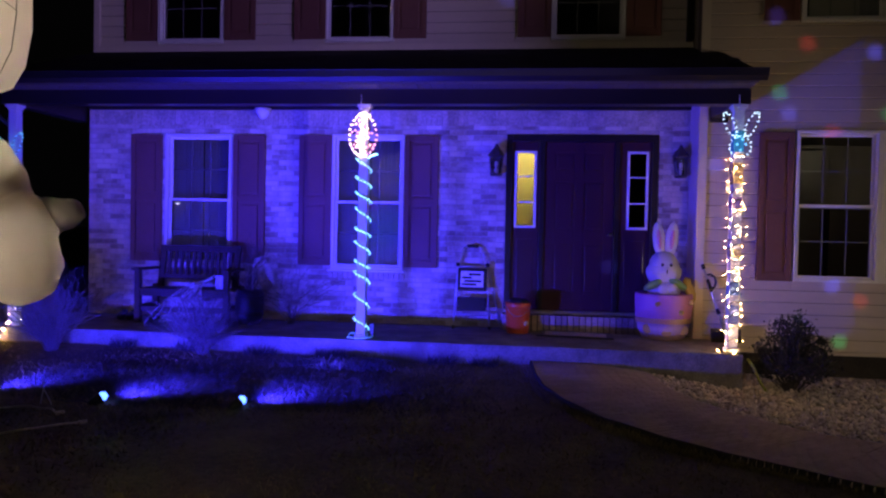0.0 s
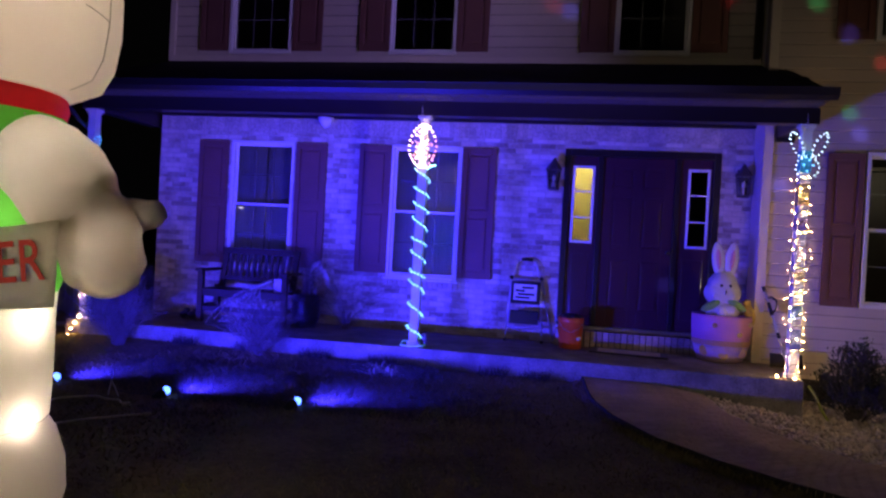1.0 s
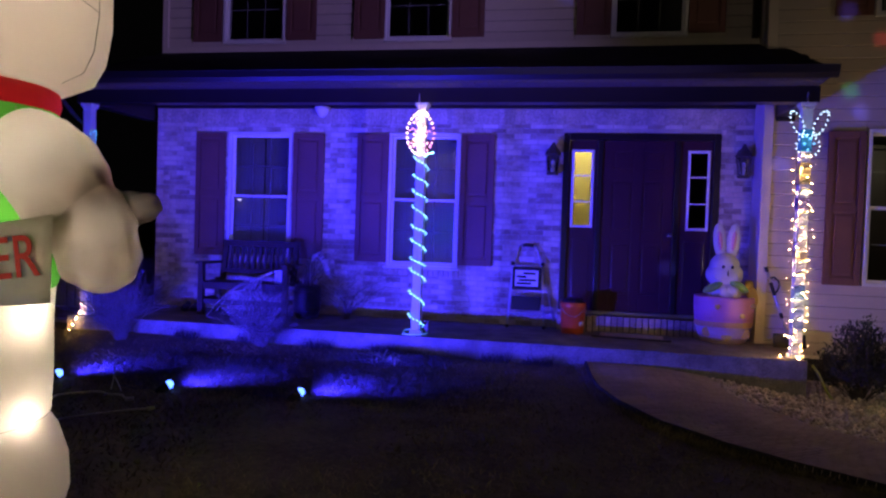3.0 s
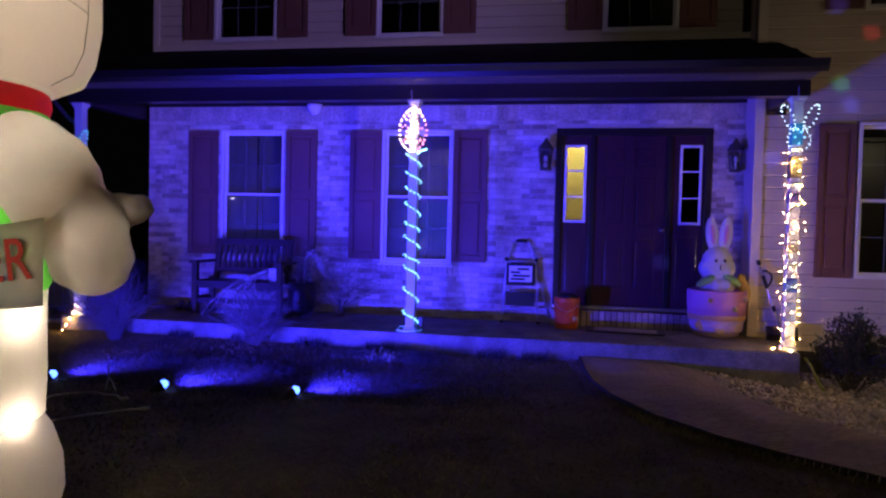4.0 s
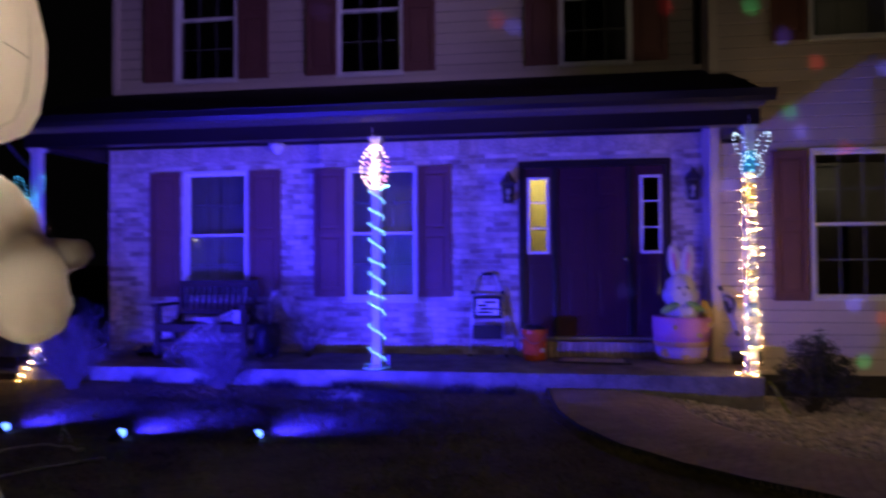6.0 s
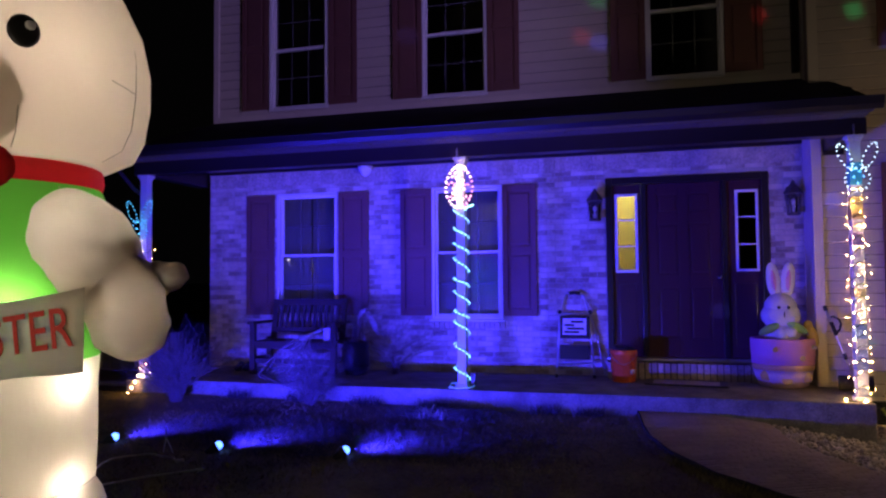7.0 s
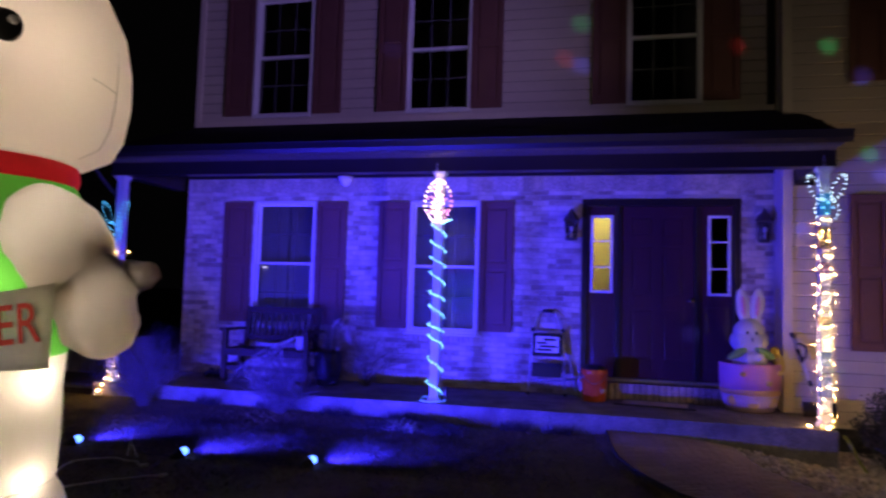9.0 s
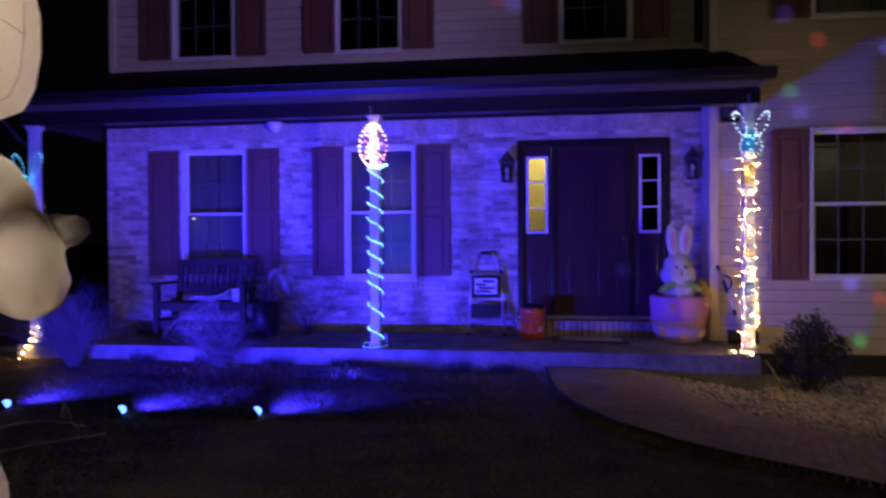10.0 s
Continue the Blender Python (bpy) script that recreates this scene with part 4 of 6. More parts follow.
def build_banner():
    ban = thing("banner", BEAR_X, BEAR_Y - 0.53, 1.2, "pale cloth banner with red lettering held by the inflatable", "banner")
    bm = bmesh.new()
    nx, nz = 44, 6
    grid = []
    for j in range(nz + 1):
        row = []
        for i in range(nx + 1):
            u, v = i / nx * 2 - 1, j / nz
            sag = 0.10 * (1 - u * u)
            row.append(bm.verts.new((u * 1.09, -0.055 + 0.006 * math.sin(u * 9) + 0.005 * (1 - v) * math.sin(u * 17 + 1), 0.0 - sag + v * 0.29 + 0.008 * math.sin(u * 11) * (1 - v))))
        grid.append(row)
    for j in range(nz):
        for i in range(nx):
            bm.faces.new((grid[j][i], grid[j][i + 1], grid[j + 1][i + 1], grid[j + 1][i]))
    bmesh.ops.solidify(bm, geom=bm.faces[:], thickness=0.003)
    part("cloth", bm, BANNER_CLOTH, ban, smooth=True)
    text = bpy.data.curves.new("lettering", "FONT")
    text.body, text.size, text.align_x, text.extrude, text.space_character, text.offset = "STER", 0.205, "RIGHT", 0.0015, 1.04, 0.001
    text.materials.append(mat("red_letter_paint", (0.62, 0.06, 0.045), 0.7, bump=0.02))
    ob = new("lettering", text)
    ob.parent = ban
    ob.matrix_basis = pose(1.06, -0.0685, 0.085, 90, -8, 0) @ Matrix.Diagonal((0.84, 1, 1, 1))
    ob["label"] = "red block lettering"


build_banner()

# ---- light decorations on the posts ----


def bulbs(name, points, r, material, parent, label=""):
    bm = bmesh.new()
    ball(bm, (0, 0, 0), r, 1)
    data = mesh_of(name, bm, material, True)
    for p in points:
        ob = piece(name, data, parent, Matrix.Translation(p))
        if label:
            ob["label"] = label


def rope_light():
    deco = thing("rope_light", 4.065, POST_Y, SLAB, "glowing aqua rope light spiralling round a porch post", "rope light")
    lefts = [2.27, 2.07, 1.90, 1.73, 1.51, 1.36, 1.15, 1.03, 0.78, 0.52, 0.30]
    drops = [0.10, 0.08, 0.08, 0.10, 0.06, 0.09, 0.06, 0.08, 0.10, 0.08]
    pts, front = [], []
    for i in range(10):
        a, b, c = lefts[i] - SLAB, lefts[i] - drops[i] - SLAB, lefts[i + 1] - SLAB
        loop = [(-0.093, 0.0, a + 0.01), (-0.088, -0.085, a), (-0.03, -0.088, a - (a - b) * 0.35), (0.03, -0.088, a - (a - b) * 0.65), (0.088, -0.085, b), (0.093, 0.0, b - (b - c) * 0.2), (0.08, 0.085, b - (b - c) * 0.4), (-0.08, 0.085, b - (b - c) * 0.8)]
        loop = [(x * 0.9, y * 0.76, z) for x, y, z in loop]
        for j, (p, q) in enumerate(zip(loop, loop[1:])):
            for k in range(4):
                w = Vector(p).lerp(Vector(q), k / 4)
                pts.append(w)
                if j < 6:
                    front.append(w)
    pts += [Vector((-0.11, -0.05, 0.06)), Vector((-0.13, -0.1, 0.02)), Vector((-0.02, -0.15, 0.015)), Vector((0.13, -0.1, 0.03)), Vector((0.12, 0.05, 0.02))]
    bm = bmesh.new()
    tube(bm, pts, 0.0065, 6)
    part("tube", bm, ROPE, deco, "", True)
    bm = bmesh.new()
    for p in front[::3]:
        ball(bm, p + Vector((0, -0.006, 0)), 0.0085, 1)
    tagged(part("bead", bm, BULB_GREEN, deco, "tiny aqua lamps in the rope", True), kind="stuff")
    bm = bmesh.new()
    box(bm, 0.07, 0.13, 0.06, 0.12, 0.01, 0.16, 0.01)
    part("transformer", bm, BLACK, deco)


ROPE = glow("lit_rope_tube", (0.05, 0.55, 0.66), 0.28)
rope_light()


def ring_points(rx, rz, n, c, y=-0.11, start=0.0, stop=math.tau):
    return [Vector((c[0] + rx * math.cos(start + (stop - start) * i / n), y, c[1] + rz * math.sin(start + (stop - start) * i / n))) for i in range(n)]


def egg_light():
    deco = thing("egg_light", 4.065, POST_Y, 2.27, "warm white and pink wire egg light on a post", "light decoration")
    rnd = random.Random(2)
    outline = []
    for i in range(26):
        a = math.tau * i / 26
        w = 0.150 * (1 - 0.22 * max(math.sin(a), 0) ** 2)
        outline.append(Vector((w * math.cos(a) + 0.005, -0.11 + rnd.gauss(0, 0.008), 0.255 + 0.23 * math.sin(a))))
    wire = bmesh.new()
    tube(wire, outline + [outline[0]], 0.004, 5)
    for z, w in ((0.14, 0.13), (0.30, 0.15)):
        tube(wire, [(-w, -0.11, z), (0, -0.13, z + 0.02), (w, -0.11, z)], 0.003, 5)
    for k in range(3):
        tube(wire, [(-0.05, -0.08, 0.5), (-0.01 + 0.02 * k, -0.03, 0.57)], 0.002, 4)
    part("wire_frame", wire, BLACK, deco)
    bulbs("rim_bulb", [p for p in outline if p.x < 0.03 or p.z > 0.32], 0.0135, BULB_RIM, deco, "warm white rim lamps")
    bulbs("rim_bulb", [p for p in outline if p.x >= 0.03 and p.z <= 0.32], 0.0125, BULB_PINK, deco, "pinkish rim lamps")
    core = [Vector((rnd.gauss(0.005, 0.034), -0.085 - rnd.random() * 0.02, 0.03 + 0.45 * i / 34)) for i in range(34)]
    bulbs("core_bulb", core, 0.0135, BULB_CORE, deco, "bright warm white lamps")
    row = [Vector((-0.12 + 0.24 * i / 8, -0.115, 0.13 + 0.02 * math.sin(i * 2.0))) for i in range(9)]
    row += [Vector((-0.11 + 0.22 * i / 7, -0.118, 0.285 + 0.02 * math.sin(i * 1.7))) for i in range(8)]
    bulbs("row_bulb", row, 0.011, BULB_PINK, deco)
    bm = bmesh.new()
    tube(bm, [(0.06, -0.09, 0.0), (0.09, -0.09, 0.03), (0.14, -0.09, 0.045), (0.16, -0.09, 0.05)], 0.009, 6)
    part("loose_rope_end", bm, BULB_GREEN, deco, "loose end of aqua rope light", True)


egg_light()
for i in range(3):
    lamp("POINT", "egg_lamp", (4.065 + 0.02 * (i - 1), POST_Y - 0.10, 2.40 + 0.17 * i), (4, 0, 1), 0.9, (1.0, 0.64, 0.36), 0.012)


def rabbit_light(x, z, scale, cool, label):
    """A wire rabbit head with two ears, outlined in small lamps."""
    deco = thing("rabbit_light", x, POST_Y, z, label, "light decoration", "rabbit lights")
    head = [p * scale for p in ring_points(0.125, 0.125, 15, (0, 0.11), -0.12)]
    ears = []
    for side in (-1, 1):
        loop = []
        for i in range(15):
            a = math.tau * i / 15
            u, v = 0.055 * math.cos(a), 0.15 * math.sin(a)
            t = side * -0.42
            loop.append(Vector((side * 0.125 + u * math.cos(t) - v * math.sin(t), -0.12, 0.375 + u * math.sin(t) + v * math.cos(t))) * scale)
        ears.append(loop)
    wire = bmesh.new()
    for loop in (head, *ears):
        tube(wire, loop + [loop[0]], 0.0035, 5)
    part("wire_frame", wire, BLACK, deco)
    bulbs("head_bulb", head, 0.0072, cool, deco)
    for loop in ears:
        bulbs("ear_bulb", loop[1::2] if scale < 0.8 else loop, 0.0072, cool, deco)
    face = [Vector((0.05 * s + 0.01, -0.125, 0.14)) * scale for s in (-1, 1)] + [Vector((0, -0.125, 0.07)) * scale, Vector((0.02, -0.12, 0.2)) * scale, Vector((-0.03, -0.12, 0.23)) * scale]
    bulbs("face_bulb", face, 0.010, BULB_BLUE, deco, "aqua lamps of the face")
    return deco


rabbit_light(8.0, 2.33, 0.86, BULB_COOL, "cool white wire rabbit light at a post top")
rabbit_light(-0.09, 2.05, 0.92, BULB_BLUE, "aqua wire rabbit light on a post")


def string_light(x, z0, z1, turns, count, label, seed):
    deco = thing("string_light", x, POST_Y, z0, label, "string lights", "string lights")
    rnd = random.Random(seed)
    pts, lit = [], []
    for i in range(count * 4):
        s = i / (count * 4 - 1)
        a = s * turns * math.tau + 0.9 * math.sin(s * 23) + 0.5 * math.sin(s * 61 + seed)
        c, d = math.cos(a), math.sin(a)
        k = 0.058 / max(abs(c), abs(d))
        pts.append(Vector((c * min(k, 0.066), d * min(k, 0.066), s * (z1 - z0) + 0.015 * math.sin(a * 3))))
        if i % 4 == 0:
            out = Vector((c + rnd.gauss(0, 0.3), d + rnd.gauss(0, 0.3), 0)) * rnd.choice((0.006, 0.016, 0.03, 0.046))
            lit.append(pts[-1] + out + Vector((0, 0, rnd.uniform(-0.03, 0.03))))
    wire = bmesh.new()
    tube(wire, pts, 0.0035, 4)
    part("cable", wire, WIRE, deco)
    bulbs("bulb", lit, 0.0043, BULB_WARM, deco, "small warm white lamps")
    sock = bmesh.new()
    for p in lit:
        rod(sock, (p.x * 0.9, p.y * 0.9, p.z - 0.004), p, 0.006, 0.006, 5)
    tagged(part("socket_rest", sock, WIRE, deco), kind="stuff")
    return deco


string_light(8.0, 0.37, 2.36, 17, 112, "warm white string lights wound round a porch post", 5)
for i in range(9):
    side = 0.045 if i % 2 else -0.05
    lamp("POINT", "string_lamp", (8.0 + side, POST_Y - 0.082, 0.50 + 0.21 * i), (8, 0, 1), 0.36, (1.0, 0.66, 0.32), 0.006)
string_light(-0.08, 0.36, 2.05, 12, 46, "warm white string lights wound loosely round a post", 6)


def ground_string():
    deco = thing("string_light", 8.0, POST_Y, SLAB, "end of warm string lights lying at a post base", "string lights", "string lights")
    pts = [Vector((-0.14, -0.02, 0.012)), Vector((-0.12, -0.1, 0.014)), Vector((0.0, -0.12, 0.014)), Vector((0.1, -0.11, 0.013))]
    wire = bmesh.new()
    tube(wire, pts, 0.0035, 4)
    part("cable", wire, WIRE, deco)
    bulbs("bulb", [p + Vector((0, 0, 0.004)) for p in pts[::2]], 0.008, BULB_WARM, deco)
    deco = thing("string_light", -0.08, POST_Y, 0.0, "warm string lights trailing from the slab to the lawn", "string lights", "string lights")
    pts = [Vector((0.0, -0.1, 0.33)), Vector((-0.02, -0.14, 0.26)), Vector((-0.05, -0.17, 0.19)), Vector((-0.07, -0.2, 0.12)), Vector((-0.12, -0.22, 0.075))]
    wire = bmesh.new()
    tube(wire, pts, 0.0035, 4)
    part("cable", wire, WIRE, deco)
    bulbs("bulb", [p + Vector((0, -0.01, 0.004)) for p in pts], 0.009, BULB_WARM, deco)


ground_string()

# ribbon bands seen between the warm lamps; the top tint paints aqua glow
for rz, rh, tint in ((0.60, 0.20, (0.30, 0.36, 0.62)), (0.90, 0.14, (0.26, 0.40, 0.66)), (1.30, 0.08, (0.70, 0.58, 0.30)), (1.80, 0.12, (0.40, 0.30, 0.52)), (2.05, 0.22, (0.80, 0.62, 0.22)), (2.38, 0.22, (0.10, 0.50, 0.62))):
    rib = thing("ribbon", 8.0, POST_Y, rz, "coloured band round the lit post, ribbon or painted glow", "ribbon", "post ribbons")
    bm = bmesh.new()
    box(bm, -0.053, 0.053, -0.053, 0.053, 0, rh, 0.003)
    part("band", bm, mat("ribbon_and_glow_tint", tint, 0.5, var=0.2, bump=0.05), rib)

# ---- flood lights on stakes ----


def flood(x, y):
    g = ground_z(x, y)
    f = thing("flood_lamp", x, y, g, "small black stake lamp with glowing blue lens on the lawn", "flood light", "ground floods")
    aim = Vector((0.62, 0.62, 0.48)).normalized()
    c = Vector((0, 0, 0.038))
    bm = bmesh.new()
    rod(bm, c - aim * 0.085, c - aim * 0.01, 0.026, 0.045, 16)
    rod(bm, c - aim * 0.01, c + aim * 0.015, 0.048, 0.048, 16)
    part("housing", bm, BLACK, f, "", True)
    bm = bmesh.new()
    ball(bm, c + aim * 0.03, 0.036, 3)
    part("lens", bm, LENS, f, "glowing blue lens", True)
    bm = bmesh.new()
    rod(bm, (0, 0, -0.08), c - aim * 0.04, 0.006, 0.012, 6)
    part("stake", bm, BLACK, f)
    bm = bmesh.new()
    tube(bm, [c - aim * 0.08, (-0.1, -0.06, 0.03), (-0.25, -0.05, 0.015), (-0.45, 0.02, 0.012)], 0.005, 5)
    part("cable", bm, BLACK, f)


for fx, fy in FLOODS:
    flood(fx, fy)

# ---- porch things ----


def build_bench():
    b = thing("garden_bench", 1.68, -0.45, SLAB, "weathered dark wooden slatted garden bench under the window", "bench")
    w = 0.60

    def bar(name, *dims, bevel=0.006, m=None):
        bm = bmesh.new()
        box(bm, *dims, bevel, m)
        return part(name, bm, WOOD, b)

    lean = Matrix.Translation((0, 0.16, 0.42)) @ Matrix.Rotation(radians(-12), 4, "X")
    for side in (-1, 1):
        x = side * (w - 0.03)
        bar("leg", x - 0.035, x + 0.035, -0.28, -0.21, 0, 0.64)
        bar("leg", x - 0.035, x + 0.035, 0.15, 0.22, 0, 0.45)
        bar("armrest", x - 0.05, x + 0.05, -0.32, 0.22, 0.64, 0.675)
        bar("stretcher", x - 0.02, x + 0.02, -0.21, 0.15, 0.16, 0.22)
    bar("apron", -w + 0.07, w - 0.07, -0.275, -0.235, 0.33, 0.40)
    bar("stretcher", -w + 0.07, w - 0.07, -0.26, -0.225, 0.14, 0.20)
    for i in range(5):
        y = -0.29 + i * 0.095
        bar("seat_slat", -w + 0.01, w - 0.01, y, y + 0.08, 0.40, 0.425)
    for side in (-1, 1):
        x = side * (w - 0.1)
        bar("back_post", x - 0.035, x + 0.035, -0.02, 0.03, -0.05, 0.52, m=lean)
    bar("back_rail", -w + 0.06, w - 0.06, -0.02, 0.025, 0.46, 0.54, m=lean)
    bar("back_rail", -w + 0.135, w - 0.135, -0.015, 0.02, 0.10, 0.16, m=lean)
    for i in range(11):
        x = -w + 0.19 + i * (2 * w - 0.38) / 10
        bar("back_slat", x - 0.02, x + 0.02, -0.008, 0.012, 0.16, 0.46, bevel=0.003, m=lean)


build_bench()


def carton():
    c = thing("carton", 2.14, -0.58, SLAB + 0.425, "small white cardboard carton standing on the bench", "box", turn=8)
    bm = bmesh.new()
    box(bm, -0.07, 0.07, -0.05, 0.05, 0, 0.165, 0.005)
    part("body", bm, PAPER, c)
    bm = bmesh.new()
    box(bm, -0.071, 0.071, -0.052, 0.052, 0.16, 0.172, 0.003)
    part("lid", bm, PAPER, c)
    p = thing("foam_board", 1.9, -0.6, SLAB + 0.43, "white folded board leaning on the carton", "board")
    bm = bmesh.new()
    box(bm, -0.16, 0.15, -0.06, 0.06, -0.012, 0.012, 0.004, pose(0, 0, 0.085, 12, -24, 4))
    part("sheet", bm, PAPER, p)


carton()


def branch_tuft(bm, base, spread, height, count, rnd, r, segs=4, droop=0.0):
    for _ in range(count):
        a = rnd.random() * math.tau
        p = Vector(base) + Vector((rnd.gauss(0, 0.03), rnd.gauss(0, 0.03), 0))
        d = Vector((math.cos(a) * spread * rnd.random(), math.sin(a) * spread * rnd.random(), 1)).normalized()
        pts = [p.copy()]
        ln = height * rnd.uniform(0.6, 1.1) / segs
        for k in range(segs):
            p = p + d * ln
            pts.append(p.copy())
            d = (d + Vector((rnd.gauss(0, 0.42), rnd.gauss(0, 0.42), rnd.gauss(0, 0.22) - droop))).normalized()
            if k >= 1 and rnd.random() < 0.95:
                for _ in range(2):
                    e = (d + Vector((rnd.gauss(0, 0.7), rnd.gauss(0, 0.7), rnd.gauss(0.1, 0.35)))).normalized()
                    q = p + e * ln * rnd.uniform(0.5, 1.1)
                    q2 = q + (e + Vector((rnd.gauss(0, 0.4), rnd.gauss(0, 0.4), 0.1))).normalized() * ln * 0.7
                    tube(bm, [p, q, q2], r * 0.5, 3)
        tube(bm, pts, r, 4)


def twig_bush(name, x, y, z, spread, height, count, seed, label, r=0.0024):
    t = thing(name, x, y, z, label, "shrub", "bare shrubs")
    rnd = random.Random(seed)
    bm = bmesh.new()
    for i in range(4):
        tube(bm, [(rnd.gauss(0, 0.03), rnd.gauss(0, 0.03), -0.03), (rnd.gauss(0, 0.08), rnd.gauss(0, 0.08), height * 0.3)], 0.009, 6)
    part("stem", bm, TWIG, t)
    bm = bmesh.new()
    branch_tuft(bm, (0, 0, 0), spread, height, count, rnd, r)
    part("twig_crown", bm, TWIG, t)


twig_bush("bare_shrub", 0.72, -1.75, ground_z(0.7, -1.7), 0.85, 0.78, 150, 31, "bare dense twiggy shrub in front of the porch corner")
twig_bush("bare_shrub", 2.38, -1.62, ground_z(2.3, -1.6), 1.05, 0.66, 150, 32, "bare twiggy shrub in front of the porch slab")
twig_bush("potted_shrub", 2.45, -0.46, SLAB + 0.40, 1.1, 0.62, 40, 33, "bare dried plant in a dark barrel planter", 0.0022)
twig_bush("potted_shrub", 2.95, -0.36, SLAB, 0.8, 0.75, 26, 34, "bare thin dried plant before the brick wall", 0.0022)


def planter():
    p = thing("barrel_planter", 2.45, -0.46, SLAB, "dark round barrel planter beside the bench", "planter")
    bm = bmesh.new()
    lathe(bm, [(0.13, 0.0), (0.165, 0.1), (0.18, 0.22), (0.17, 0.36), (0.16, 0.42), (0.145, 0.42), (0.14, 0.38)], 20)
    part("body", bm, BLACK, p, "", True)
    for z, r in ((0.1, 0.168), (0.32, 0.176)):
        bm = bmesh.new()
        lathe(bm, [(r, z), (r + 0.006, z + 0.004), (r + 0.006, z + 0.026), (r, z + 0.03)], 20)
        part("hoop", bm, GUTTER, p)
    c = thing("garden_clogs", 0.80, -0.52, SLAB, "pair of dark rubber garden clogs on the porch", "shoes")
    for k in (0, 1):
        bm = bmesh.new()
        ball(bm, (0.0 + 0.12 * k, 0, 0.05), 0.05, 3, (0.95, 2.2, 1.0))
        ball(bm, (0.0 + 0.12 * k, 0.05, 0.09), 0.045, 2, (0.9, 1.2, 0.9))
        part("clog", bm, BLACK, c, "", True)


planter()


def dried_branches():
    t = thing("dried_branches", 2.0, -0.72, SLAB + 0.43, "bundle of pale dried branches hanging off the bench", "branches")
    rnd = random.Random(8)
    for i in range(15):
        bm = bmesh.new()
        k = rnd.uniform(-0.3, 1.0)
        end = Vector((-0.5 * k - 0.12 * rnd.random(), -0.30 - 0.1 * rnd.random(), -0.34 - 0.08 * rnd.random()))
        mid = Vector((-0.18 * k - 0.05, -0.14, 0.05 - 0.12 * rnd.random()))
        tube(bm, [(0.02, 0.06, 0.06), (-0.04 - 0.05 * k, -0.05, 0.06), mid, mid.lerp(end, 0.4) + Vector((rnd.gauss(-0.04, 0.05), -0.01, 0.05)), mid.lerp(end, 0.75) + Vector((rnd.gauss(0, 0.05), 0, rnd.gauss(0, 0.03))), end], 0.0042, 5)
        part("branch", bm, PALE_TWIG, t, "", True)
    t = thing("dried_branches", 2.5, -0.55, SLAB + 0.8, "few pale curled branches sticking out of the planter", "branches")
    for i in range(6):
        bm = bmesh.new()
        k = i / 5
        tube(bm, [(0, 0.05, -0.4), (0.02, 0, -0.1), (0.06 + 0.1 * k, -0.03, 0.02 + 0.04 * k), (0.18 + 0.1 * k, -0.03, -0.06 - 0.1 * k), (0.22 + 0.08 * k, -0.02, -0.2 - 0.1 * k)], 0.004, 5)
        part("branch", bm, PALE_TWIG, t, "", True)


dried_branches()


def stepladder():
    s = thing("step_ladder", 5.22, -0.25, SLAB, "folded aluminium step ladder leaning against the brick wall", "ladder")
    lean = Matrix.Rotation(radians(-11), 4, "X")

    def bar(name, pts, r, material=ALU, label=""):
        bm = bmesh.new()
        tube(bm, [lean @ Vector(p) for p in pts], r, 8)
        return part(name, bm, material, s, label, True)

    bar("side_rail", [(-0.235, 0, 0.02), (-0.20, 0, 0.75), (-0.14, 0.0, 0.98), (-0.12, 0, 1.03)], 0.013)
    bar("side_rail", [(0.215, 0, 0.02), (0.165, 0, 0.75), (0.10, 0, 0.98), (0.08, 0, 1.03)], 0.013)
    bar("handrail", [(-0.12, 0, 1.03), (-0.02, 0, 1.04), (0.08, 0, 1.03)], 0.014)
    bar("grip", [(-0.09, -0.001, 1.035), (-0.02, -0.001, 1.04), (0.05, -0.001, 1.035)], 0.02, BLACK, "black foam grip")
    bar("rear_leg", [(0.165, 0.04, 0.82), (0.25, 0.09, 0.45), (0.34, 0.10, 0.05)], 0.012)
    bar("cross_bar", [(-0.19, 0.0, 0.78), (0.16, 0.0, 0.78)], 0.009)
    bar("cross_bar", [(-0.22, 0.0, 0.18), (0.20, 0.0, 0.18)], 0.009)
    bar("cross_bar", [(0.2, 0.02, 0.20), (0.31, 0.1, 0.22)], 0.009)
    for z0, z1 in ((0.47, 0.75), (0.22, 0.39)):
        bm = bmesh.new()
        box(bm, -0.195, 0.165, -0.045, -0.018, z0, z1, 0.012, lean)
        part("step_plate", bm, BLACK, s, "black ribbed step plate")
    bm = bmesh.new()
    box(bm, -0.16, 0.125, -0.0485, -0.0455, 0.515, 0.715, 0.001, lean)
    sheet = part("label_sheet", bm, PAPER, s, "white warning label")
    for i, (u, v) in enumerate(((-0.14, 0.04), (-0.11, 0.10), (-0.14, -0.02), (-0.06, 0.09))):
        bm = bmesh.new()
        box(bm, u, v, -0.0505, -0.0487, 0.535 + 0.042 * i, 0.562 + 0.042 * i, 0, lean)
        part("text_bar", bm, BLACK, sheet)
    for p in ((-0.235, 0), (0.215, 0)):
        bm = bmesh.new()
        rod(bm, (p[0], 0, 0), (p[0], 0.005, 0.04), 0.02, 0.017, 10)
        part("rubber_foot", bm, BLACK, s)
    for p in (-0.2, 0.17):
        bm = bmesh.new()
        rod(bm, lean @ Vector((p, -0.02, 0.80)), lean @ Vector((p, 0.03, 0.80)), 0.026, 0.026, 12)
        part("hinge", bm, BLACK, s)


stepladder()


